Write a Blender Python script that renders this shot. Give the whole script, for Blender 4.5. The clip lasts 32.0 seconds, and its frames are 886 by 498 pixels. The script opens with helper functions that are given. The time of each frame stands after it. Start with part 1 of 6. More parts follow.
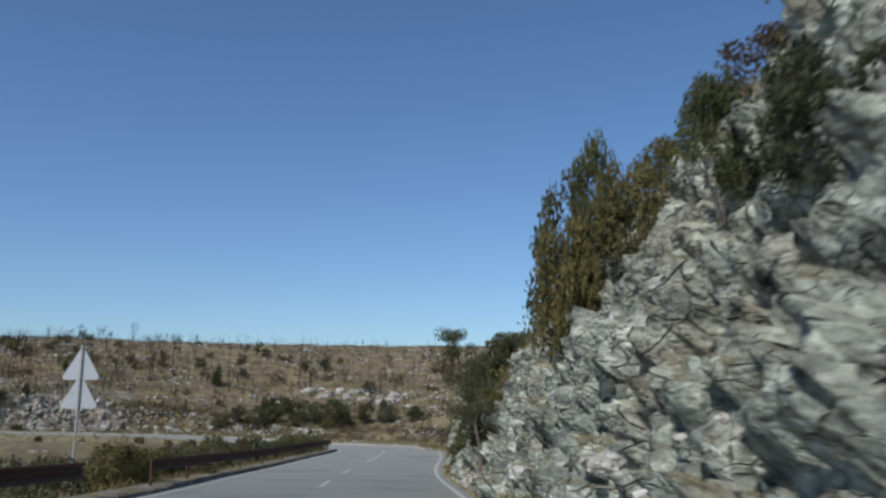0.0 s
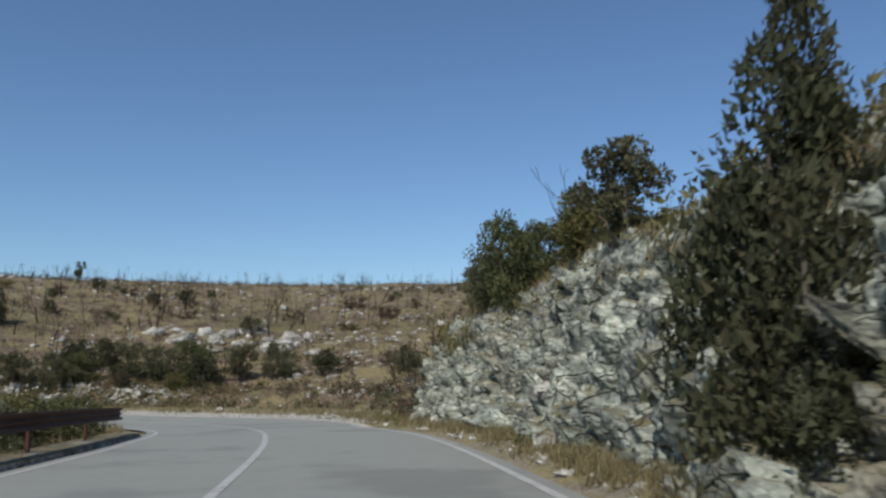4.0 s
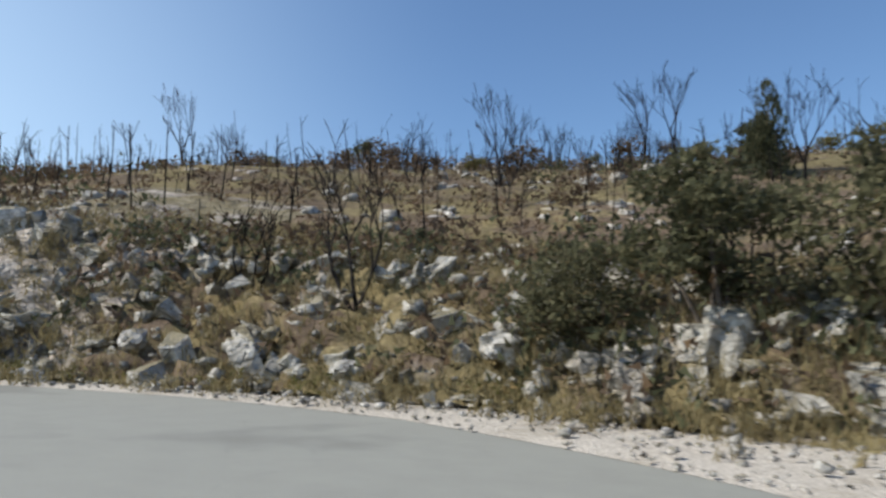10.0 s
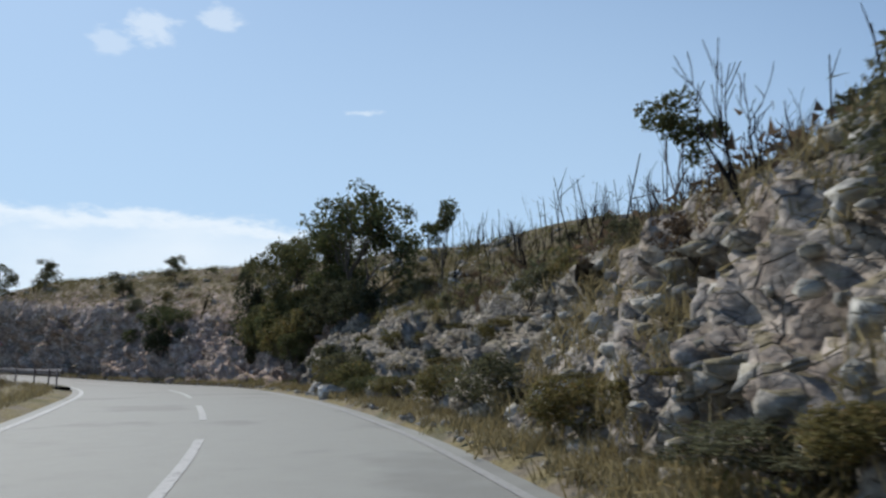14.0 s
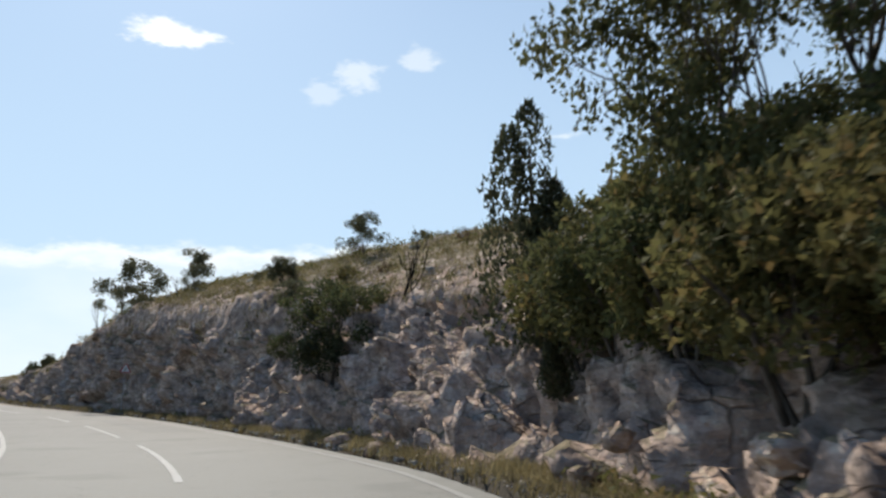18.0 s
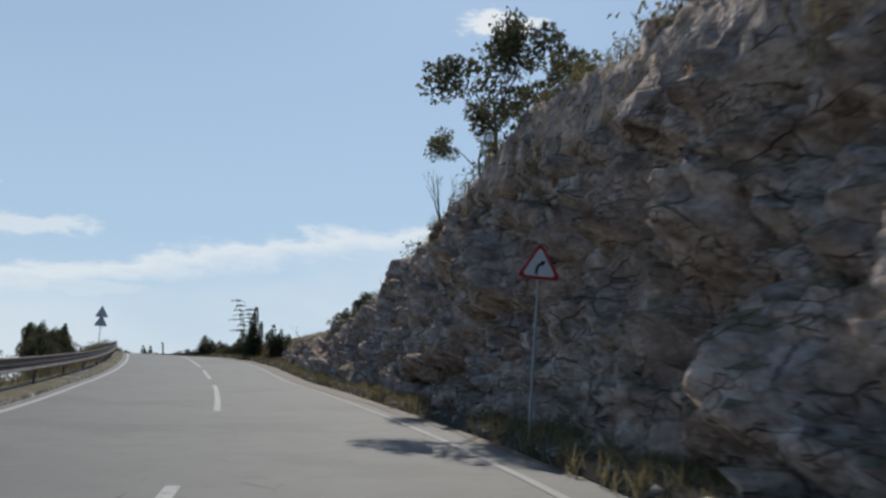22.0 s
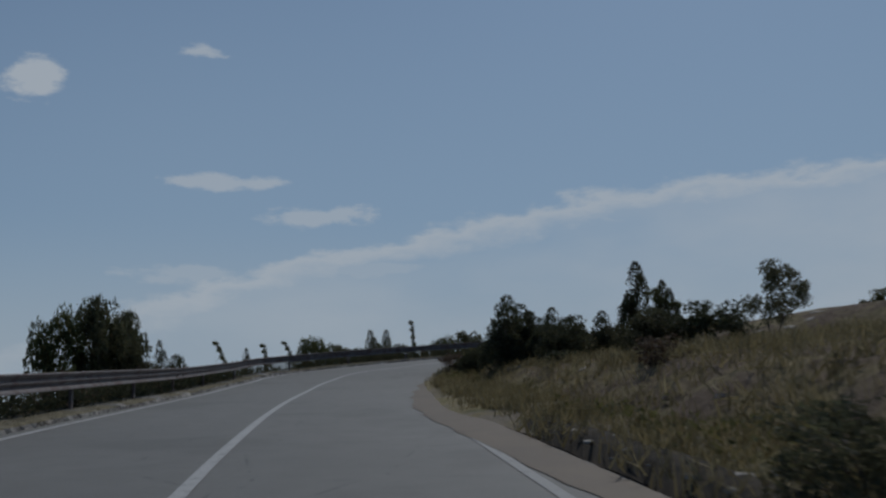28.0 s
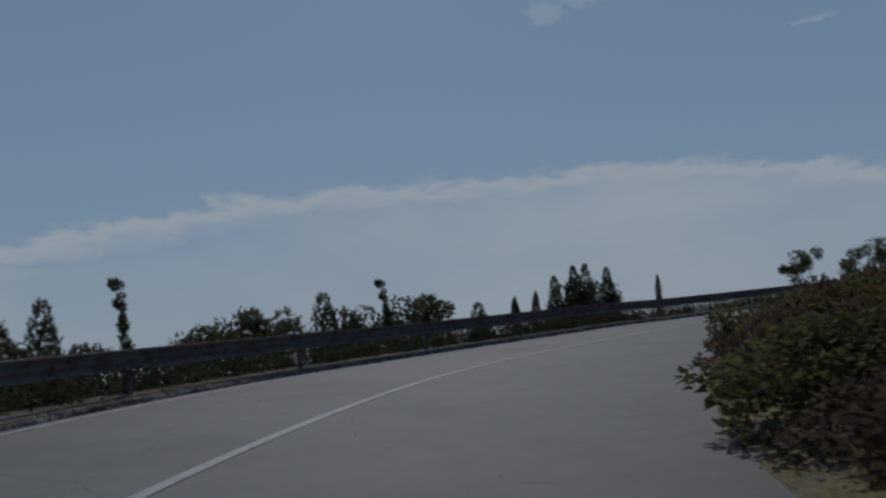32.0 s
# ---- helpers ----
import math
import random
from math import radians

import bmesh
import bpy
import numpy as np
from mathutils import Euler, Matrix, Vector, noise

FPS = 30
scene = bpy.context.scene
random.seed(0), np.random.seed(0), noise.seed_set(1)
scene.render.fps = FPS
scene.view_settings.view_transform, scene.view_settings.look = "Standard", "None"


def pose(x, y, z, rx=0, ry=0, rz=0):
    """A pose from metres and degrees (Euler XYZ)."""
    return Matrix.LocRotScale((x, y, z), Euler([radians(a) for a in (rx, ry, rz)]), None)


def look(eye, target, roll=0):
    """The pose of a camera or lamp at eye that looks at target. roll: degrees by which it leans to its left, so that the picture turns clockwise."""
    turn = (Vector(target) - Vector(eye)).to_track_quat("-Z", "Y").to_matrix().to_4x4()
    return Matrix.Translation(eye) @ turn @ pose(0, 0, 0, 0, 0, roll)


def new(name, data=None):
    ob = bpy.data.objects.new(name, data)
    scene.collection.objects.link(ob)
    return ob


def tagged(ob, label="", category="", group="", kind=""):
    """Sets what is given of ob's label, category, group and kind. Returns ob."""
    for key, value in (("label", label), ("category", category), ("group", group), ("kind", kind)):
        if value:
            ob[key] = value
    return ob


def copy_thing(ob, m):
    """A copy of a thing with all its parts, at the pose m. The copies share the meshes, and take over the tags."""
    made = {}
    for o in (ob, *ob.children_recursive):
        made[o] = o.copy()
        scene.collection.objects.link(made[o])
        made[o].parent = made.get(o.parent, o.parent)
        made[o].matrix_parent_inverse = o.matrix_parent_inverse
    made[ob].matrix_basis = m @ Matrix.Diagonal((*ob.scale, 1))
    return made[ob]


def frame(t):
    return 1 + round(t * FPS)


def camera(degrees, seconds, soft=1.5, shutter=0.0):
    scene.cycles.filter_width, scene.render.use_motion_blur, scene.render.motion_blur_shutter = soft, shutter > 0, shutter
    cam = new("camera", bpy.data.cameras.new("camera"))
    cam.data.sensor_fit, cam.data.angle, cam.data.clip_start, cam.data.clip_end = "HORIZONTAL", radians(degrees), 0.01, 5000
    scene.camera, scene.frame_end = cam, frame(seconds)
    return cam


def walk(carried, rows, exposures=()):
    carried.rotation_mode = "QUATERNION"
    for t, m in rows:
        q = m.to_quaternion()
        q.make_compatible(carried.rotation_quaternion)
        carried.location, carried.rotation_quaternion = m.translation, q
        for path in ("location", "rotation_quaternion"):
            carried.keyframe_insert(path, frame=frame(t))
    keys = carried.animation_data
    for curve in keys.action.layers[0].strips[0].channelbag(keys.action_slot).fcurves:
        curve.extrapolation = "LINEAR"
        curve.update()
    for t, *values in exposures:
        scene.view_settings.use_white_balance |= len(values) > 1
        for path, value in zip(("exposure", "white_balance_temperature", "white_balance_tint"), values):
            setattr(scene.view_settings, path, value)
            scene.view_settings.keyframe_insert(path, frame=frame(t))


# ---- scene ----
# ------------------------------------------------------------------ camera
cam = camera(58.0, 32.0, soft=2.5, shutter=0.2)
PATH = [
    (0.0, pose(1.15, -1.04, -0.04, 100.62, -0.18, 1.23)),
    (0.5, pose(0.44, 4.77, -0.35, 100.13, 0.78, 2.03)),
    (1.0, pose(-0.18, 10.25, -0.64, 99.38, 1.12, -3.27)),
    (1.5, pose(-0.67, 15.37, -0.92, 98.47, 1.83, -1.44)),
    (2.0, pose(-1.09, 20.14, -1.18, 97.84, 0.36, -4.19)),
    (2.5, pose(-1.49, 24.56, -1.40, 96.36, 1.26, -4.25)),
    (3.0, pose(-1.82, 28.70, -1.60, 97.44, 0.61, -6.55)),
    (3.5, pose(-2.02, 32.73, -1.78, 97.95, 0.11, -5.97)),
    (4.0, pose(-2.11, 36.88, -1.93, 98.13, 0.60, -6.19)),
    (4.5, pose(-2.10, 41.27, -2.05, 97.93, 0.94, -6.46)),
    (5.0, pose(-2.07, 45.93, -2.15, 97.38, 1.07, -5.97)),
    (5.5, pose(-2.16, 50.84, -2.28, 96.84, 1.09, -3.87)),
    (6.0, pose(-2.48, 55.88, -2.45, 97.05, 0.87, 0.63)),
    (6.5, pose(-3.09, 60.93, -2.66, 96.09, 0.01, 7.02)),
    (7.0, pose(-4.08, 65.82, -2.90, 94.45, -0.66, 14.08)),
    (7.5, pose(-5.60, 70.45, -3.13, 93.43, -0.35, 19.76)),
    (8.0, pose(-7.66, 74.63, -3.32, 94.01, -0.15, 25.31)),
    (8.5, pose(-10.16, 78.13, -3.46, 94.32, -0.66, 31.19)),
    (9.0, pose(-12.92, 80.84, -3.54, 94.78, -1.10, 37.50)),
    (9.5, pose(-15.73, 82.78, -3.56, 96.72, -0.55, 44.96)),
    (10.0, pose(-18.40, 84.05, -3.52, 97.67, 0.65, 53.21)),
    (10.5, pose(-20.90, 84.72, -3.40, 100.13, 1.72, 62.02)),
    (11.0, pose(-23.41, 84.92, -3.24, 102.64, 2.08, 73.56)),
    (11.5, pose(-26.13, 84.71, -3.05, 104.98, 0.31, 83.96)),
    (12.0, pose(-28.99, 83.96, -2.86, 101.84, -1.26, 92.86)),
    (12.5, pose(-31.87, 82.66, -2.68, 102.48, -0.90, 101.36)),
    (13.0, pose(-34.68, 81.04, -2.51, 101.23, 0.35, 108.60)),
    (13.5, pose(-37.40, 79.28, -2.36, 100.47, 0.65, 113.17)),
    (14.0, pose(-40.04, 77.50, -2.20, 100.47, 0.88, 115.51)),
    (14.5, pose(-42.63, 75.74, -2.04, 100.87, 1.27, 116.77)),
    (15.0, pose(-45.21, 73.94, -1.87, 101.36, 2.46, 117.65)),
    (15.5, pose(-47.82, 71.95, -1.69, 101.62, 4.33, 118.38)),
    (16.0, pose(-50.54, 69.66, -1.50, 101.28, 2.58, 118.82)),
    (16.5, pose(-53.45, 67.01, -1.29, 102.11, 0.58, 120.80)),
    (17.0, pose(-56.56, 64.01, -1.08, 99.83, 0.17, 123.67)),
    (17.5, pose(-59.76, 60.68, -0.88, 98.98, 0.56, 129.17)),
    (18.0, pose(-62.97, 57.15, -0.70, 102.51, 1.37, 130.59)),
    (18.5, pose(-66.07, 53.45, -0.53, 100.54, 1.63, 130.42)),
    (19.0, pose(-68.86, 49.49, -0.36, 99.98, 0.70, 133.38)),
    (19.5, pose(-71.34, 45.31, -0.20, 101.12, -1.46, 137.27)),
    (20.0, pose(-73.51, 40.93, -0.01, 100.94, -1.13, 141.85)),
    (20.5, pose(-75.45, 36.38, 0.20, 100.68, -1.23, 146.21)),
    (21.0, pose(-77.24, 31.68, 0.45, 101.24, -1.19, 150.13)),
    (21.5, pose(-78.99, 26.78, 0.73, 101.93, -1.74, 152.50)),
    (22.0, pose(-80.72, 21.59, 1.02, 100.79, -1.74, 153.80)),
    (22.5, pose(-82.38, 16.10, 1.34, 101.36, -0.19, 155.26)),
    (23.0, pose(-83.83, 10.35, 1.65, 100.60, -1.27, 157.10)),
    (23.5, pose(-85.01, 4.46, 1.97, 99.61, -2.48, 158.57)),
    (24.0, pose(-85.98, -1.28, 2.29, 99.37, -1.68, 160.33)),
    (24.5, pose(-86.79, -6.71, 2.61, 98.25, 0.50, 161.84)),
    (25.0, pose(-87.53, -11.86, 2.96, 99.39, 1.32, 162.52)),
    (25.5, pose(-88.23, -16.86, 3.33, 100.99, 1.88, 163.80)),
    (26.0, pose(-88.85, -21.76, 3.71, 100.22, 2.12, 165.30)),
    (26.5, pose(-89.43, -26.50, 4.09, 99.41, 2.84, 168.44)),
    (27.0, pose(-89.87, -31.27, 4.44, 98.61, 1.78, 170.85)),
    (27.5, pose(-90.13, -36.08, 4.74, 98.15, 1.10, 172.20)),
    (28.0, pose(-90.22, -40.88, 4.97, 98.09, 0.79, 173.10)),
    (28.5, pose(-90.18, -45.61, 5.14, 98.18, 0.48, 173.52)),
    (29.0, pose(-90.09, -50.20, 5.23, 97.88, 0.42, 173.48)),
    (29.5, pose(-90.03, -54.63, 5.28, 99.31, -0.37, 173.52)),
    (30.0, pose(-90.01, -58.87, 5.28, 99.81, 0.11, 173.21)),
    (30.5, pose(-90.10, -62.93, 5.29, 100.08, 1.56, 170.95)),
    (31.0, pose(-90.36, -66.81, 5.32, 99.51, 2.52, 166.56)),
    (31.5, pose(-90.70, -70.37, 5.39, 98.53, 3.08, 158.74)),
    (32.0, pose(-91.12, -73.55, 5.51, 97.65, 3.30, 148.16)),
]
EXPOSURES = ((0.0, -0.05, 6200, 10), (6.0, 0.05, 6600, 10), (7.0, 0.15, 6600, 10), (8.0, 0.3, 6600, 10), (9.0, 0.45, 6600, 10), (11.0, 0.4, 6700, 10), (12.0, 0.0, 6400, 10), (13.0, -0.05, 6300, 10), (16.0, 0.2, 6700, 10), (18.0, 0.25, 6900, 10), (20.0, 0.15, 6700, 10), (21.3, -0.08, 6650, 10), (23.0, -0.43, 6350, 10), (25.0, -0.9, 6100, 10), (26.0, -1.05, 6050, 10), (29.0, -1.38, 6100, 10), (32.0, -1.5, 6100, 10))

walk(cam, PATH, exposures=EXPOSURES)

# ------------------------------------------------------------------ light
SUN_AZ = (-0.48, -0.877)
SUN_EL = radians(46)
SKY_TINT = (0.80, 0.96, 1.10, 1)
CLOUD = (9.0, 9.6, 10.0, 1)
HAZE = (5.2, 7.0, 8.8, 1)


def make_world():
    w = bpy.data.worlds.new("sky")
    scene.world = w
    w.use_nodes = True
    nt = w.node_tree
    n, l = nt.nodes, nt.links
    n.clear()
    out = n.new("ShaderNodeOutputWorld")
    bg = n.new("ShaderNodeBackground")
    bg.inputs["Strength"].default_value = 0.10
    sky = n.new("ShaderNodeTexSky")
    sky.sky_type = "NISHITA"
    sky.sun_disc = False
    sky.sun_elevation = SUN_EL
    sky.sun_rotation = math.atan2(SUN_AZ[0], SUN_AZ[1])
    sky.altitude = 300
    sky.air_density, sky.dust_density, sky.ozone_density = 1.0, 0.6, 2.2
    tc = n.new("ShaderNodeTexCoord")
    sep = n.new("ShaderNodeSeparateXYZ")
    l.new(tc.outputs["Generated"], sep.inputs[0])

    def place_sky():
        up = n.new("ShaderNodeMath")
        up.operation = "MAXIMUM"
        l.new(sep.outputs[2], up.inputs[0])
        up.inputs[1].default_value = 0.015
        v = n.new("ShaderNodeCombineXYZ")
        for i, o in enumerate((sep.outputs[0], sep.outputs[1], up.outputs[0])):
            l.new(o, v.inputs[i])
        l.new(v.outputs[0], sky.inputs[0])

    place_sky()

    def mth(op, a, b=None, c=None):
        m = n.new("ShaderNodeMath")
        m.operation = op
        for i, v in enumerate((a, b, c)):
            if v is None:
                continue
            if isinstance(v, (int, float)):
                m.inputs[i].default_value = v
            else:
                l.new(v, m.inputs[i])
        return m.outputs[0]

    def ramp(v, a, b):
        m = n.new("ShaderNodeMapRange")
        m.interpolation_type = "SMOOTHSTEP"
        l.new(v, m.inputs[0])
        m.inputs[1].default_value, m.inputs[2].default_value = a, b
        return m.outputs[0]

    # azimuth (0 along +y, to the left) and elevation in degrees, wobbled so that cloud edges fray
    wob = n.new("ShaderNodeTexNoise")
    wob.inputs["Scale"].default_value, wob.inputs["Detail"].default_value, wob.inputs["Roughness"].default_value = 14.0, 9, 0.62
    mp = n.new("ShaderNodeMapping")
    mp.inputs["Scale"].default_value = (1, 1, 2.6)
    l.new(tc.outputs["Generated"], mp.inputs[0])
    l.new(mp.outputs[0], wob.inputs[0])
    fine = mth("SUBTRACT", wob.outputs[0], 0.5)
    wob2 = n.new("ShaderNodeTexNoise")
    wob2.inputs["Scale"].default_value, wob2.inputs["Detail"].default_value = 3.2, 6
    l.new(mp.outputs[0], wob2.inputs[0])
    soft = mth("SUBTRACT", wob2.outputs[0], 0.5)
    az = mth("MULTIPLY", mth("ARCTAN2", mth("MULTIPLY", sep.outputs[0], -1.0), sep.outputs[1]), 180 / math.pi)
    az = mth("ADD", az, mth("MULTIPLY", mth("LESS_THAN", az, 0.0), 360.0))
    el = mth("MULTIPLY", mth("ARCSINE", sep.outputs[2]), 180 / math.pi)

    def cloud(a, e, wa, we, amount=1.0, rag=2.6):
        da = mth("DIVIDE", mth("SUBTRACT", az, a), wa)
        de = mth("DIVIDE", mth("SUBTRACT", el, e), we)
        r = mth("SQRT", mth("ADD", mth("MULTIPLY", da, da), mth("MULTIPLY", de, de)))
        r = mth("ADD", r, mth("MULTIPLY", fine, -rag * 1.8))
        return mth("MULTIPLY", mth("SUBTRACT", 1.0, ramp(r, 0.45, 1.25)), amount)

    # the long cloud bank over the sea side, its upper edge highest to the south-west
    arch = mth("DIVIDE", mth("SUBTRACT", az, 143.0), 34.0)
    edge = mth("SUBTRACT", 13.0, mth("MULTIPLY", mth("MULTIPLY", arch, arch), 4.0))
    edge = mth("ADD", edge, mth("ADD", mth("MULTIPLY", fine, 4.0), mth("MULTIPLY", soft, 3.0)))
    inner = ramp(mth("ABSOLUTE", mth("SUBTRACT", az, 140.0)), 75.0, 48.0)
    depth = mth("SUBTRACT", edge, el)
    bank = mth("MULTIPLY", ramp(depth, -0.3, 0.8), inner)
    body = mth("ADD", mth("ADD", 0.12, mth("MULTIPLY", ramp(az, 176.0, 140.0), 0.5)), mth("MULTIPLY", soft, 1.6))
    bank = mth("MULTIPLY", bank, mth("MAXIMUM", mth("SUBTRACT", 1.0, ramp(depth, 0.2, 3.0)), body))
    cover = mth("MULTIPLY", bank, 0.85)
    for spec in ((150.6, 26.4, 3.0, 1.0, 1.0), (136.6, 24.9, 2.0, 0.9, 0.45), (131.4, 26.0, 1.6, 0.9, 0.4), (121.5, 20.1, 1.5, 0.28, 0.45), (139.2, 23.4, 1.2, 0.6, 0.3),
                 (190.4, 21.3, 1.4, 0.45, 0.7), (200.8, 18.4, 1.3, 1.2, 0.85), (189.6, 12.6, 3.4, 0.45, 0.65), (181.4, 10.6, 3.4, 0.8, 0.6), (190.0, 6.4, 3.6, 0.8, 0.4), (179, 6.6, 4.0, 0.5, 0.35), (208, 12.0, 5.0, 0.5, 0.3)):
        cover = mth("MAXIMUM", cover, cloud(*spec))
    # thin haze towards the horizon on the sunny side
    sunny = ramp(mth("SUBTRACT", mth("MULTIPLY", sep.outputs[1], -1.0), mth("MULTIPLY", sep.outputs[0], 0.6)), -0.2, 0.9)
    haze = mth("MULTIPLY", mth("MULTIPLY", ramp(el, 62.0, 2.0), sunny), 0.85)
    cover = mth("MINIMUM", cover, 0.92)
    tint = n.new("ShaderNodeMixRGB")
    tint.blend_type = "MULTIPLY"
    tint.inputs[0].default_value = 1.0
    tint.inputs[2].default_value = SKY_TINT
    l.new(sky.outputs[0], tint.inputs[1])
    mix = n.new("ShaderNodeMixRGB")
    veil = n.new("ShaderNodeMixRGB")
    l.new(haze, veil.inputs[0])
    l.new(tint.outputs[0], veil.inputs[1])
    veil.inputs[2].default_value = HAZE
    low = n.new("ShaderNodeMixRGB")
    l.new(mth("MULTIPLY", mth("MULTIPLY", ramp(el, 11.0, -1.0), sunny), 0.7), low.inputs[0])
    l.new(veil.outputs[0], low.inputs[1])
    low.inputs[2].default_value = (7.4, 8.4, 9.2, 1)
    l.new(cover, mix.inputs[0])
    l.new(low.outputs[0], mix.inputs[1])
    mix.inputs[2].default_value = CLOUD
    l.new(mix.outputs[0], bg.inputs["Color"])
    l.new(bg.outputs[0], out.inputs[0])


make_world()
sun = bpy.data.lights.new("sun", "SUN")
sun.energy, sun.angle, sun.color = 3.6, radians(0.53), (1.0, 0.95, 0.87)
sun_ob = new("sun", sun)
_d = Vector((SUN_AZ[0] * math.cos(SUN_EL), SUN_AZ[1] * math.cos(SUN_EL), math.sin(SUN_EL)))
sun_ob.matrix_world = look(_d * 60, (0, 0, 0))

# ------------------------------------------------------------------ materials


class Mat:
    """A small node builder."""

    def __init__(self, name, rough=0.9, spec=0.25):
        self.m = bpy.data.materials.new(name)
        self.m.use_nodes = True
        self.n, self.l = self.m.node_tree.nodes, self.m.node_tree.links
        self.b = self.n["Principled BSDF"]
        self.b.inputs["Roughness"].default_value = rough
        self.b.inputs["Specular IOR Level"].default_value = spec
        self.tc = self.n.new("ShaderNodeTexCoord")
        self.geo = self.n.new("ShaderNodeNewGeometry")

    def pos(self, scale=(1, 1, 1), local=False):
        mp = self.n.new("ShaderNodeMapping")
        mp.inputs["Scale"].default_value = scale
        self.l.new(self.tc.outputs["Object"] if local else self.geo.outputs["Position"], mp.inputs[0])
        return mp.outputs[0]

    def noise(self, scale, detail=5, rough=0.55, vec=None, dist=0.0):
        t = self.n.new("ShaderNodeTexNoise")
        t.inputs["Scale"].default_value, t.inputs["Detail"].default_value = scale, detail
        t.inputs["Roughness"].default_value, t.inputs["Distortion"].default_value = rough, dist
        self.l.new(vec if vec is not None else self.pos(), t.inputs[0])
        return t.outputs[0]

    def n_col(self, scale):
        t = self.n.new("ShaderNodeTexNoise")
        t.inputs["Scale"].default_value = scale
        self.l.new(self.pos(), t.inputs[0])
        return t.outputs[1]

    def voro(self, scale, vec=None, feature="F1", out=0):
        t = self.n.new("ShaderNodeTexVoronoi")
        t.feature = feature
        t.inputs["Scale"].default_value = scale
        self.l.new(vec if vec is not None else self.pos(), t.inputs[0])
        return t.outputs[out]

    def ramp(self, v, a, b):
        m = self.n.new("ShaderNodeMapRange")
        m.interpolation_type = "SMOOTHSTEP"
        self.l.new(v, m.inputs[0])
        m.inputs[1].default_value, m.inputs[2].default_value = a, b
        return m.outputs[0]

    def stops(self, v, cols):
        r = self.n.new("ShaderNodeValToRGB")
        e = r.color_ramp.elements
        while len(e) < len(cols):
            e.new(0.5)
        for k, (p, c) in enumerate(cols):
            e[k].position, e[k].color = p, (*c, 1)
        self.l.new(v, r.inputs[0])
        return r.outputs[0]

    def mix(self, f, a, b, mode="MIX"):
        m = self.n.new("ShaderNodeMixRGB")
        m.blend_type = mode
        for i, v in enumerate((f, a, b)):
            if isinstance(v, (int, float)):
                m.inputs[i].default_value = v
            elif isinstance(v, tuple):
                m.inputs[i].default_value = (*v, 1)
            else:
                self.l.new(v, m.inputs[i])
        return m.outputs[0]

    def math(self, op, a, b):
        m = self.n.new("ShaderNodeMath")
        m.operation = op
        for i, v in enumerate((a, b)):
            if isinstance(v, (int, float)):
                m.inputs[i].default_value = v
            else:
                self.l.new(v, m.inputs[i])
        return m.outputs[0]

    def rand(self):
        return self.n.new("ShaderNodeObjectInfo").outputs["Random"]

    def island(self):
        return self.geo.outputs["Random Per Island"]

    def color(self, c):
        if isinstance(c, tuple):
            self.b.inputs["Base Color"].default_value = (*c, 1)
        else:
            self.l.new(c, self.b.inputs["Base Color"])
        return self

    def bump(self, h, strength=0.5, dist=0.02):
        b = self.n.new("ShaderNodeBump")
        b.inputs["Strength"].default_value, b.inputs["Distance"].default_value = strength, dist
        self.l.new(h, b.inputs["Height"])
        self.l.new(b.outputs[0], self.b.inputs["Normal"])
        return self

    def rough(self, v):
        self.l.new(v, self.b.inputs["Roughness"])
        return self


def mat_asphalt(name, base, patch=False):
    m = Mat(name, 0.74, 0.4)
    big = m.noise(0.22, 5, 0.6)
    mid = m.noise(2.2, 5, 0.6)
    grain = m.voro(55)
    fine = m.noise(160, 2)
    c = m.stops(big, [(0.3, tuple(v * 0.86 for v in base)), (0.7, tuple(v * 1.1 for v in base))])
    c = m.mix(m.ramp(mid, 0.35, 0.75), c, tuple(v * 0.82 for v in base))
    c = m.mix(m.math("MULTIPLY", m.ramp(grain, 0.1, 0.5), 0.35), c, tuple(v * 1.35 for v in base))
    crack = m.voro(0.55, m.pos((1, 1, 1)), "DISTANCE_TO_EDGE")
    wob = m.noise(3.0, 4)
    ck = m.math("MULTIPLY", m.math("SUBTRACT", 1.0, m.ramp(crack, 0.0, 0.012)), m.ramp(wob, 0.5, 0.62))
    c = m.mix(m.math("MULTIPLY", ck, 0.55), c, (0.05, 0.05, 0.05))
    # base colour paled around the bend, standing in for brighter light there
    far = m.n.new("ShaderNodeVectorMath")
    far.operation = "DISTANCE"
    m.l.new(m.pos(), far.inputs[0])
    far.inputs[1].default_value = (-16.0, 80.0, -3.0)
    overlay = m.math("MULTIPLY", m.ramp(far.outputs["Value"], 92.0, 20.0), m.math("ADD", 0.45, m.math("MULTIPLY", mid, 0.5)))
    c = m.mix(overlay, c, (0.31, 0.315, 0.275))
    track = m.noise(0.8, 4, 0.5, m.pos((0.5, 0.5, 1)))
    c = m.mix(m.math("MULTIPLY", m.ramp(track, 0.54, 0.66), 0.35), c, tuple(v * 0.62 for v in base))
    m.color(c)
    m.bump(m.math("ADD", m.math("MULTIPLY", grain, 0.6), fine), 0.35, 0.006)
    return m.m


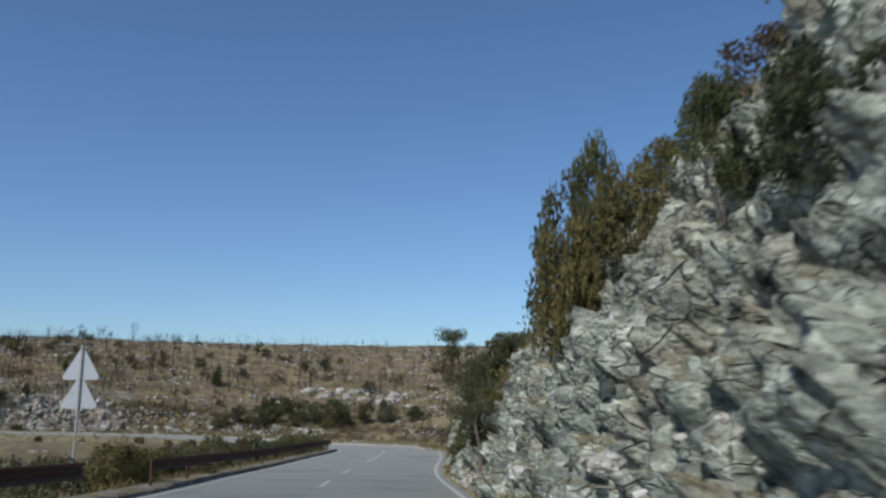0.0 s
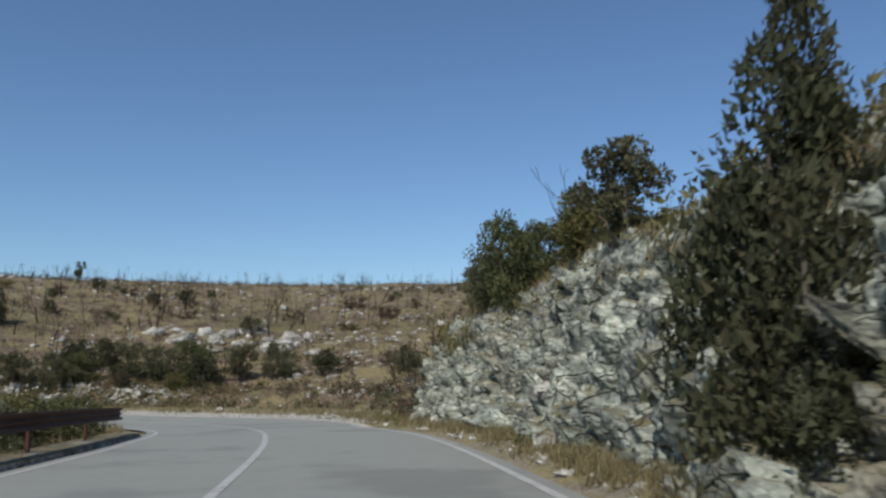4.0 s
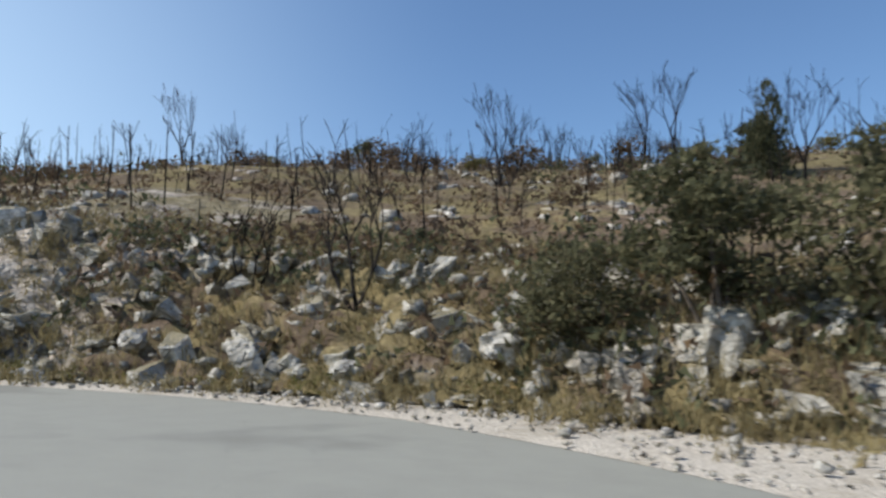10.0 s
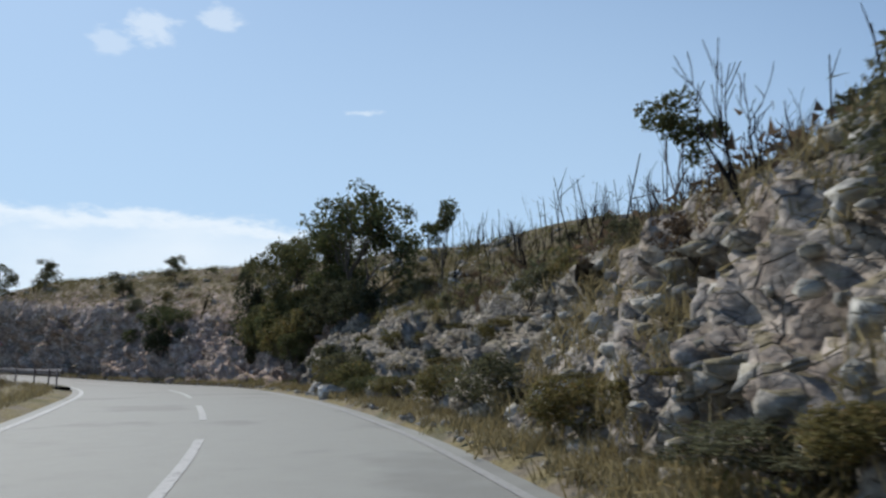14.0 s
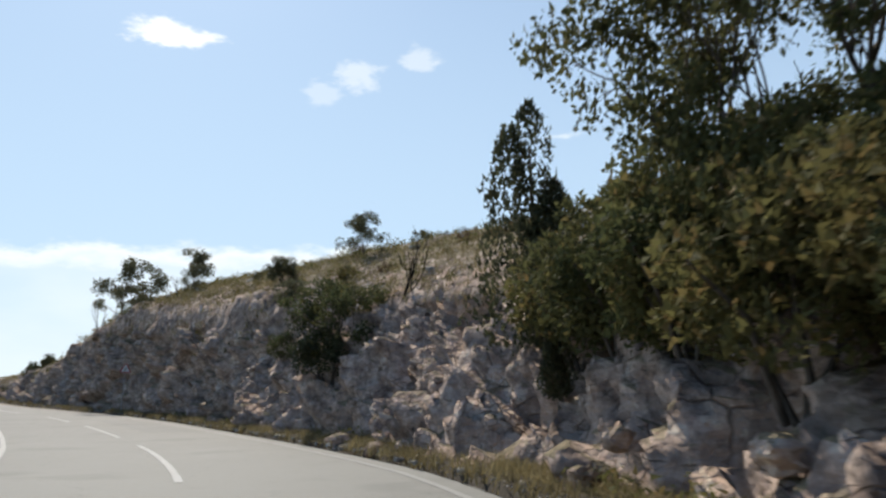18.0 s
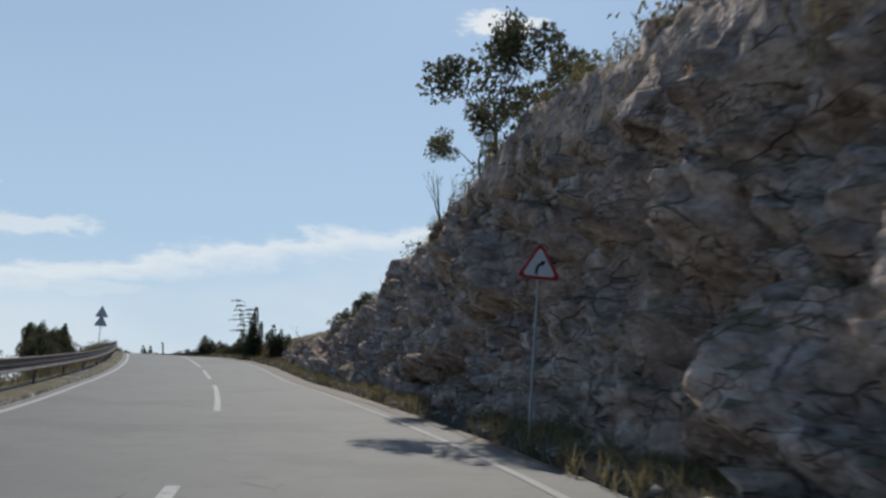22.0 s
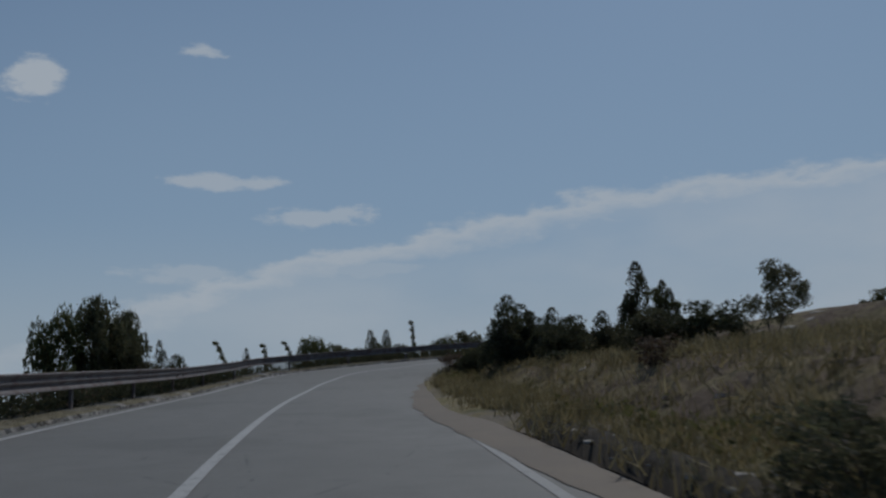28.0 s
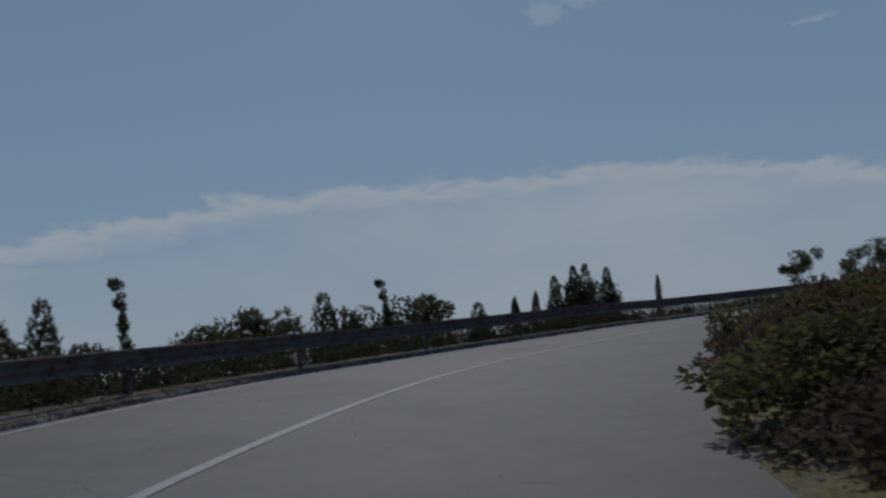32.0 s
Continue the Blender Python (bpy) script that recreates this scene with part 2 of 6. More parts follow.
def mat_rock(name, a, b, dark, warm, chip=1.0):
    m = Mat(name, 0.93, 0.2)
    big = m.noise(0.35, 6, 0.6, dist=0.6)
    mid = m.noise(1.9, 8, 0.65)
    fine = m.noise(11, 6, 0.7)
    c = m.stops(mid, [(0.28, dark), (0.43, a), (0.62, b), (0.82, tuple(min(1, v * 1.3) for v in b))])
    c = m.mix(m.math("MULTIPLY", m.ramp(big, 0.5, 0.68), 0.5), c, warm)
    # broken chips at two sizes, each its own shade
    bent = m.mix(0.12, m.pos((1, 1, 1.5)), m.n_col(2.5))
    for size, amount in ((2.6, 0.55 * chip), (8.0, 0.5 * chip)):
        sp = m.n.new("ShaderNodeSeparateColor")
        m.l.new(m.voro(size, bent, out=1), sp.inputs[0])
        c = m.mix(amount, c, m.stops(sp.outputs[0], [(0.0, (0.22, 0.22, 0.22)), (0.5, (0.5, 0.5, 0.5)), (1.0, (0.78, 0.78, 0.77))]), "OVERLAY")
    lich = m.noise(4.2, 6, 0.6)
    c = m.mix(m.math("MULTIPLY", m.ramp(lich, 0.58, 0.72), 0.5), c, (0.15, 0.17, 0.125))
    streak = m.noise(1.0, 6, 0.6, m.pos((2.4, 2.4, 0.35)))
    c = m.mix(m.math("MULTIPLY", m.ramp(streak, 0.54, 0.74), 0.45), c, dark)
    crack = m.voro(1.5, m.mix(0.22, m.pos((1, 1, 1.6)), m.n_col(1.7)), "DISTANCE_TO_EDGE")
    crack = m.math("SUBTRACT", 1.0, m.ramp(crack, 0.0, 0.035))
    crack2 = m.math("SUBTRACT", 1.0, m.ramp(m.voro(5.0, bent, "DISTANCE_TO_EDGE"), 0.0, 0.05))
    gap = m.math("MAXIMUM", m.math("MULTIPLY", crack, m.ramp(m.noise(1.3, 5), 0.45, 0.58)), m.math("MULTIPLY", crack2, m.ramp(m.noise(2.1, 5), 0.5, 0.62)))
    c = m.mix(m.math("MULTIPLY", gap, 0.6), c, tuple(v * 0.45 for v in dark))
    c = m.mix(0.35, c, m.stops(fine, [(0.3, (0.25, 0.25, 0.25)), (0.7, (0.8, 0.8, 0.78))]), "OVERLAY")
    # dry grass and soil lodge on the ledges
    nz = m.n.new("ShaderNodeSeparateXYZ")
    m.l.new(m.geo.outputs["True Normal"], nz.inputs[0])
    ledge = m.math("MULTIPLY", m.ramp(nz.outputs[2], 0.66, 0.88), m.ramp(m.noise(0.8, 5), 0.33, 0.50))
    c = m.mix(m.math("MULTIPLY", ledge, 0.8), c, m.stops(fine, [(0.3, (0.10, 0.085, 0.045)), (0.7, (0.25, 0.21, 0.11))]))
    m.color(c)
    chips = m.math("ADD", m.math("MULTIPLY", m.voro(3.0, bent), -1.3), m.math("MULTIPLY", m.voro(9.0, bent), -0.6))
    h = m.math("ADD", m.math("MULTIPLY", fine, 0.5), m.math("ADD", chips, m.math("MULTIPLY", gap, -0.8)))
    m.bump(h, 0.6 + 0.4 * chip, 0.04 + 0.06 * chip)
    return m.m


def mat_ground():
    m = Mat("hill_soil", 0.97, 0.1)
    big = m.noise(0.06, 5, 0.6)
    mid = m.noise(0.55, 6, 0.65)
    fine = m.noise(5.5, 6, 0.7)
    soil = m.stops(fine, [(0.3, (0.085, 0.062, 0.046)), (0.55, (0.17, 0.128, 0.092)), (0.75, (0.28, 0.22, 0.15))])
    grass = m.stops(fine, [(0.3, (0.13, 0.11, 0.055)), (0.7, (0.32, 0.26, 0.14))])
    c = m.mix(m.ramp(mid, 0.42, 0.60), soil, grass)
    c = m.mix(m.math("MULTIPLY", m.ramp(big, 0.45, 0.65), 0.45), c, (0.085, 0.08, 0.04))
    st = m.voro(0.9, m.pos((1, 1, 1.0)))
    sn = m.noise(0.3, 5)
    stone = m.math("MULTIPLY", m.math("SUBTRACT", 1.0, m.ramp(st, 0.16, 0.30)), m.ramp(sn, 0.48, 0.60))
    c = m.mix(m.math("MULTIPLY", stone, 0.9), c, m.stops(fine, [(0.3, (0.30, 0.28, 0.25)), (0.7, (0.62, 0.59, 0.54))]))
    m.color(c)
    m.bump(m.math("ADD", fine, m.math("MULTIPLY", stone, 2.0)), 0.8, 0.12)
    return m.m


def mat_verge():
    m = Mat("dry_verge", 0.97, 0.1)
    mid = m.noise(1.1, 6, 0.65)
    fine = m.noise(14, 6, 0.7)
    a = m.stops(fine, [(0.3, (0.14, 0.115, 0.055)), (0.7, (0.38, 0.32, 0.17))])
    b = m.stops(fine, [(0.3, (0.16, 0.135, 0.10)), (0.7, (0.34, 0.29, 0.22))])
    c = m.mix(m.ramp(mid, 0.42, 0.60), a, b)
    c = m.mix(m.math("MULTIPLY", m.ramp(m.noise(0.7, 4), 0.52, 0.66), 0.5), c, (0.10, 0.11, 0.04))
    m.color(c)
    m.bump(fine, 0.9, 0.05)
    return m.m


def mat_gravel():
    m = Mat("pale_gravel", 0.95, 0.15)
    v = m.voro(28)
    v2 = m.n.new("ShaderNodeTexVoronoi")
    v2.inputs["Scale"].default_value = 28
    m.l.new(m.pos(), v2.inputs[0])
    big = m.noise(0.7, 6, 0.65)
    fine = m.noise(40, 4)
    c = m.stops(fine, [(0.3, (0.40, 0.36, 0.30)), (0.7, (0.72, 0.68, 0.60))])
    c = m.mix(m.math("MULTIPLY", m.ramp(big, 0.5, 0.68), 0.6), c, (0.33, 0.29, 0.22))
    c = m.mix(m.math("MULTIPLY", m.ramp(v, 0.35, 0.65), 0.45), c, (0.22, 0.19, 0.16))
    m.color(c)
    m.bump(m.math("SUBTRACT", 1.0, v), 0.8, 0.02)
    return m.m


def mat_paint(name, col, worn=0.5):
    m = Mat(name, 0.7, 0.3)
    n1 = m.noise(7, 6, 0.7)
    n2 = m.noise(55, 3)
    c = m.mix(m.math("MULTIPLY", m.ramp(n1, 0.5, 0.66), worn), col, (0.24, 0.235, 0.22))
    c = m.mix(m.math("MULTIPLY", m.ramp(n2, 0.5, 0.7), worn * 0.6), c, (0.26, 0.255, 0.245))
    m.color(c)
    m.bump(n2, 0.2, 0.003)
    return m.m


def mat_leaf(name, dark, light, dry, dry_part=0.2):
    m = Mat(name, 0.75, 0.12)
    r = m.island()
    c = m.stops(r, [(0.0, dark), (0.62, light), (1.0 - dry_part * 0.6, light), (1.0, dry)])
    big = m.noise(1.3, 3, vec=m.pos())
    c = m.mix(m.math("MULTIPLY", m.ramp(big, 0.4, 0.65), 0.45), c, tuple(v * 0.55 for v in dark))
    c = m.mix(m.math("MULTIPLY", m.rand(), 0.25), c, dry)
    m.color(c)
    tr = m.n.new("ShaderNodeBsdfTranslucent")
    m.l.new(c, tr.inputs[0])
    mx = m.n.new("ShaderNodeMixShader")
    mx.inputs[0].default_value = 0.38
    m.l.new(m.b.outputs[0], mx.inputs[1])
    m.l.new(tr.outputs[0], mx.inputs[2])
    m.l.new(mx.outputs[0], m.n["Material Output"].inputs[0])
    return m.m


def mat_bark(name, a, b):
    m = Mat(name, 0.95, 0.12)
    n1 = m.noise(9, 5, 0.6, m.pos((1, 1, 0.3), True))
    n2 = m.noise(2.0, 4, vec=m.pos((1, 1, 1), True))
    c = m.stops(n1, [(0.3, a), (0.7, b)])
    c = m.mix(m.math("MULTIPLY", n2, 0.4), c, tuple(v * 0.6 for v in a))
    m.color(c)
    m.bump(n1, 0.7, 0.02)
    return m.m


def mat_metal(name, col, rust, amount, rough=0.55, metal=0.6):
    m = Mat(name, rough, 0.4)
    n1 = m.noise(3.0, 7, 0.7)
    n2 = m.noise(26, 4)
    c = m.mix(m.math("MULTIPLY", m.ramp(n1, 0.62 - amount * 0.35, 0.75 - amount * 0.3), min(1.0, amount + 0.25)), col, rust)
    c = m.mix(m.math("MULTIPLY", n2, 0.25), c, tuple(v * 0.6 for v in col))
    m.color(c)
    m.b.inputs["Metallic"].default_value = metal
    m.bump(n2, 0.12, 0.003)
    return m.m


M_ASPH = mat_asphalt("worn_asphalt", (0.162, 0.158, 0.142))
M_PATCH = mat_asphalt("asphalt_patch", (0.145, 0.142, 0.132))
M_DUST = mat_asphalt("dusty_shoulder", (0.125, 0.093, 0.060))
M_ROCK1 = mat_rock("grey_limestone", (0.225, 0.245, 0.205), (0.42, 0.44, 0.375), (0.10, 0.11, 0.092), (0.25, 0.205, 0.15))
M_ROCK2 = mat_rock("weathered_limestone", (0.255, 0.228, 0.20), (0.47, 0.43, 0.38), (0.105, 0.088, 0.076), (0.27, 0.19, 0.14), 0.6)
# M_ROCK3: reddish-brown limestone, its base lightened and warmed to offset dark, blue shade
M_ROCK3 = mat_rock("reddish_limestone", (0.37, 0.275, 0.222), (0.60, 0.475, 0.395), (0.17, 0.117, 0.096), (0.40, 0.26, 0.175), 0.6)
# M_ROCK4: darker limestone for the sloping ledges, stations 118 to 136
M_ROCK4 = mat_rock("dark_limestone", (0.185, 0.165, 0.135), (0.36, 0.325, 0.275), (0.075, 0.066, 0.052), (0.15, 0.13, 0.07), 0.8)
M_STONE = mat_rock("pale_stone", (0.36, 0.35, 0.32), (0.58, 0.56, 0.52), (0.20, 0.19, 0.17), (0.40, 0.34, 0.26), 0.5)
M_BLOCK = mat_rock("grey_block", (0.34, 0.33, 0.295), (0.52, 0.50, 0.45), (0.17, 0.163, 0.143), (0.28, 0.23, 0.175), 0.7)
M_GROUND = mat_ground()
M_VERGE = mat_verge()
M_GRAVEL = mat_gravel()
M_WHITE = mat_paint("road_paint", (0.44, 0.435, 0.41), 0.85)
M_FAINT = mat_paint("faded_paint", (0.31, 0.305, 0.285), 0.9)
M_EARTH = mat_bark("dark_earth", (0.05, 0.042, 0.032), (0.12, 0.10, 0.075))
M_LEAF = mat_leaf("evergreen_leaf", (0.058, 0.065, 0.038), (0.145, 0.152, 0.084), (0.18, 0.145, 0.08))
M_LEAF2 = mat_leaf("broad_leaf", (0.045, 0.060, 0.028), (0.125, 0.145, 0.062), (0.21, 0.17, 0.07), 0.3)
M_LEAF3 = mat_leaf("yellowing_leaf", (0.080, 0.085, 0.032), (0.18, 0.18, 0.07), (0.26, 0.18, 0.08), 0.5)
M_CYP = mat_leaf("juniper_leaf", (0.036, 0.045, 0.026), (0.095, 0.106, 0.058), (0.12, 0.09, 0.05), 0.1)
M_BROWN = mat_leaf("scorched_leaf", (0.062, 0.047, 0.036), (0.145, 0.108, 0.078), (0.21, 0.14, 0.08), 0.4)
M_GRASS = mat_leaf("dry_grass", (0.13, 0.105, 0.05), (0.30, 0.245, 0.125), (0.40, 0.34, 0.19), 0.5)
M_BURNT = mat_bark("charred_bark", (0.010, 0.009, 0.009), (0.036, 0.032, 0.030))
M_BARK = mat_bark("grey_bark", (0.07, 0.06, 0.05), (0.20, 0.17, 0.14))
M_RAIL1 = mat_metal("rusty_rail", (0.10, 0.065, 0.05), (0.09, 0.04, 0.025), 0.8, 0.75, 0.2)
M_RAIL2 = mat_metal("dull_rail", (0.17, 0.15, 0.145), (0.10, 0.055, 0.045), 0.5, 0.65, 0.25)
M_SIGNBACK = mat_metal("sign_back", (0.50, 0.52, 0.54), (0.40, 0.40, 0.39), 0.3, 0.5, 0.5)
M_POLE = mat_metal("sign_pole", (0.42, 0.42, 0.40), (0.22, 0.17, 0.13), 0.3, 0.55, 0.4)
M_RED = mat_paint("sign_red", (0.45, 0.035, 0.04), 0.15)
M_SIGNW = mat_paint("sign_white", (0.68, 0.68, 0.66), 0.15)
M_BLACK = mat_paint("sign_black", (0.015, 0.015, 0.015), 0.05)
M_CONC = mat_rock("old_concrete", (0.20, 0.19, 0.18), (0.30, 0.29, 0.27), (0.10, 0.095, 0.09), (0.2, 0.17, 0.14))

# ------------------------------------------------------------------ plan of the road
# middle of the carriageway: x, y, z and station along the road
ROAD = [
    (4.28, -38.94, 0.13, -38.3), (1.46, -16.12, -0.7, -15.3), (-0.37, -1.23, -1.24, -0.3), (-1.72, 10.09, -1.84, 10.1),
    (-2.61, 20.0, -2.38, 19.6), (-3.32, 28.6, -2.8, 28.4), (-3.65, 36.87, -3.13, 37.0), (-3.68, 45.93, -3.35, 46.3),
    (-4.14, 55.73, -3.65, 56.4), (-5.62, 65.42, -4.1, 65.5), (-8.83, 73.94, -4.52, 74.7), (-13.45, 80.2, -4.74, 81.4),
    (-18.62, 83.48, -4.72, 86.8), (-23.41, 84.37, -4.44, 91.6), (-28.75, 83.28, -4.06, 97.1), (-34.17, 80.21, -3.71, 101.9),
    (-39.37, 76.52, -3.4, 106.6), (-44.46, 72.91, -3.07, 112.4), (-49.75, 68.77, -2.7, 118.8), (-55.74, 63.19, -2.28, 125.8),
    (-62.16, 56.44, -1.9, 134.1), (-68.04, 48.96, -1.56, 142.8), (-72.68, 40.55, -1.21, 151.4), (-76.42, 31.38, -0.75, 159.5),
    (-79.82, 21.3, -0.18, 169.1), (-82.79, 10.11, 0.45, 179.0), (-85.03, -1.44, 1.09, 189.0), (-86.59, -11.99, 1.76, 197.9),
    (-87.76, -21.9, 2.51, 206.8), (-88.49, -31.37, 3.24, 215.8), (-89.02, -40.89, 3.77, 224.8), (-88.89, -50.18, 4.03, 233.7),
    (-88.81, -58.88, 4.08, 241.6), (-89.02, -66.92, 4.12, 249.4), (-89.66, -73.75, 4.31, 256.3), (-91.49, -78.28, 4.65, 260.8),
    (-99.1, -85.34, 5.29, 271.28), (-110.07, -89.34, 6.07, 283.02), (-121.47, -91.72, 6.79, 294.7), (-162.67, -97.22, 9.54, 336.36),
]


def spline(points, step):
    p = np.array(points)
    out = []
    for i in range(len(p) - 1):
        a, b, c, d = p[max(i - 1, 0)], p[i], p[i + 1], p[min(i + 2, len(p) - 1)]
        for k in range(24):
            u = k / 24
            out.append(0.5 * (2 * b + (c - a) * u + (2 * a - 5 * b + 4 * c - d) * u * u + (3 * b - a - 3 * c + d) * u ** 3))
    out.append(p[-1])
    out = np.array(out)
    s = out[:, 3]
    g = np.arange(s[0], s[-1], step)
    return np.stack([np.interp(g, s, out[:, k]) for k in range(3)], 1), g


LINE, LS = spline(ROAD, 0.5)
_t = np.gradient(LINE[:, :2], axis=0)
_t /= np.linalg.norm(_t, axis=1)[:, None]
RIGHT = np.stack([_t[:, 1], -_t[:, 0]], 1)
S0, S1 = float(LS[0]), float(LS[-1])


def at(s, off, dz=0.0):
    """Points at stations s (metres along the road) and offsets to the right of its middle, dz over the carriageway."""
    s, off = np.broadcast_arrays(np.asarray(s, float), np.asarray(off, float))
    x, y, z = (np.interp(s, LS, LINE[:, k]) for k in range(3))
    rx, ry = np.interp(s, LS, RIGHT[:, 0]), np.interp(s, LS, RIGHT[:, 1])
    return np.stack([x + rx * off, y + ry * off, z + dz], -1)


def heading(s):
    """Degrees of turn about z of an object whose +y looks along the road."""
    rx, ry = np.interp(s, LS, RIGHT[:, 0]), np.interp(s, LS, RIGHT[:, 1])
    return math.degrees(math.atan2(ry, rx))


def table(*pairs):
    a, b = zip(*pairs)
    return lambda s: np.interp(s, a, b)


# carriageway half widths, right and left of its middle
EDGE_R = table((-40, 3.5), (45, 3.7), (58, 3.7), (64, 3.3), (67, 3.7), (72, 4.4), (76, 4.7), (80, 4.1), (84, 3.7), (87, 4.1), (90, 5.0), (94, 5.4), (97, 5.0), (102, 4.0), (107, 3.4), (112, 3.1), (120, 2.95), (130, 2.9), (137, 3.05), (146, 3.5), (160, 3.4), (176, 3.4), (190, 3.1), (196, 2.85), (208, 3.1), (218, 2.75), (226, 2.85), (240, 3.0), (246, 3.4), (262, 3.6), (275, 4.0))
EDGE_L = table((30, 3.6), (44, 3.4), (55, 3.1), (120, 3.1), (178, 3.3), (190, 3.7), (205, 3.5), (222, 3.3), (243, 2.95), (256, 3.1), (262, 3.7), (275, 3.8))
APRON = table((50, 0.35), (100, 0.3), (140, 0.4), (155, 0.5), (177, 0.7), (190, 0.85), (204, 1.0), (213, 1.1), (228, 0.8), (245, 0.5))
# right-hand side: verge, rock cut and the hill over it
VERGE = table((10, 0.5), (30, 0.7), (48, 1.0), (60, 1.6), (66, 2.4), (72, 5.0), (80, 7.5), (86, 6.2), (88, 4.8), (92, 2.2), (96, 1.4), (101, 1.1), (106, 1.1), (110, 1.1), (116, 1.3), (126, 1.1), (146, 1.0), (165, 1.3), (178, 1.6), (190, 1.8), (203, 2.0), (214, 2.4), (230, 2.6), (250, 2.2))
CUT_H = table((-38, 0.5), (-24, 6.0), (0, 7.2), (13, 7.0), (16, 6.5), (20, 5.9), (23, 5.4), (26, 4.7), (30, 3.6), (33, 3.0), (36, 3.1), (41, 3.5), (45, 3.7), (50, 3.5), (54, 4.0), (60, 3.6), (64, 3.5), (67, 3.1), (70, 1.9), (73, 0.6), (86, 0.6), (92, 1.3), (97, 2.2), (102, 3.2), (106, 3.5), (110, 3.1), (114, 2.9), (120, 2.6), (128, 2.4), (140, 3.2), (150, 4.0), (158, 4.7), (164, 5.0), (168, 5.3), (175, 6.1), (182, 6.6), (188, 6.2), (192, 5.7), (196, 4.8), (200, 3.3), (206, 2.5), (214, 1.9), (220, 1.4), (228, 0.9), (250, 0.6))
CUT_W = table((0, 0.55), (50, 0.55), (60, 0.5), (67, 0.4), (71, 1.0), (75, 2.0), (90, 1.4), (98, 1.1), (103, 0.75), (108, 0.5), (114, 0.6), (125, 1.3), (145, 0.9), (158, 0.6), (166, 0.22), (184, 0.18), (192, 0.4), (203, 0.8), (214, 1.8), (250, 2.0))
HILL = table((0, 0.30), (55, 0.3), (66, 0.23), (78, 0.27), (90, 0.28), (97, 0.32), (102, 0.34), (107, 0.30), (115, 0.36), (140, 0.55), (165, 0.6), (185, 0.5), (198, 0.36), (208, 0.30), (218, 0.24), (230, 0.14), (245, 0.10), (260, 0.05))
TOP = table((-38, 0.5), (-24, 10.0), (0, 17.0), (60, 19.3), (90, 18.8), (110, 11.5), (140, 12.0), (180, 11.0), (205, 7.0), (218, 5.5), (230, 4.0), (250, 2.2))


def rise_right(s, d):
    """Height over the carriageway d metres past its right edge."""
    v, h = VERGE(s), CUT_H(s)
    w = h * CUT_W(s)
    base = 0.12 * np.clip(d / np.maximum(v, 0.1), 0, 1)
    cut = h * np.clip((d - v) / np.maximum(w, 0.05), 0, 1)
    past = np.clip(d - v - w, 0, None)
    top = np.maximum(TOP(s) - h, 0.5)
    hill = top * (1 - np.exp(-HILL(s) * past / top * (1.0 + 0.35 * np.clip(past / 40, 0, 1))))
    return base + cut + hill - 0.04 * np.clip(d - 110, 0, None)


DROP = table((-40, 16.0), (-5, 5.0), (25, 1.8), (60, 1.0), (70, 0.5), (110, 0.5), (130, 1.5), (160, 3.5), (190, 6.0), (215, 11.0), (300, 16.0))


def rise_left(s, d):
    dd = DROP(s)
    steep = np.interp(s, [-38, -15, 150, 205], [0.16, 0.05, 0.05, 0.15])
    return -dd * (1 - np.exp(-np.clip(d - 1.4, 0, None) * 0.45 / dd)) - steep * np.clip(d - 8, 0, np.interp(s, [-38, -15, 150, 205], [900, 60, 60, 900]))


# ------------------------------------------------------------------ mesh helpers
def mesh_of(name, verts, faces, mat, smooth=False):
    me = bpy.data.meshes.new(name)
    v = np.asarray(verts, np.float32).reshape(-1, 3)
    me.vertices.add(len(v))
    me.vertices.foreach_set("co", v.ravel())
    if isinstance(faces, np.ndarray):
        n, k = faces.shape
        me.loops.add(n * k)
        me.loops.foreach_set("vertex_index", faces.astype(np.int32).ravel())
        me.polygons.add(n)
        me.polygons.foreach_set("loop_start", np.arange(0, n * k, k, dtype=np.int32))
        me.polygons.foreach_set("loop_total", np.full(n, k, np.int32))
    else:
        me.clear_geometry()
        me.from_pydata([tuple(map(float, p)) for p in v], [], faces)
    me.update(calc_edges=True)
    me.validate()
    if smooth:
        me.polygons.foreach_set("use_smooth", np.ones(len(me.polygons), bool))
    for m in (mat if isinstance(mat, (list, tuple)) else [mat]):
        me.materials.append(m)
    return me


def put(name, me, parent=None, label=""):
    ob = new(name, me)
    if parent is not None:
        ob.parent = parent
    if label:
        tagged(ob, label)
    return ob


def part(name, bm, material, parent, label=""):
    me = bpy.data.meshes.new(name)
    bm.to_mesh(me)
    bm.free()
    me.materials.append(material)
    return put(name, me, parent, label)


def grid_faces(nu, nv):
    i = np.arange(nu - 1)[:, None] * nv + np.arange(nv - 1)[None]
    return np.stack([i, i + nv, i + nv + 1, i + 1], -1).reshape(-1, 4)


def strip(name, ss, offs, mat, dz=0.0, thick=0.0, smooth=True):
    """A ribbon along the road: stations ss, an array of offsets per station."""
    P = at(ss[:, None], offs, dz)
    return mesh_of(name, P, grid_faces(*offs.shape), mat, smooth)


def empty(name):
    e = new(name)
    e.empty_display_size = 0.2
    return e


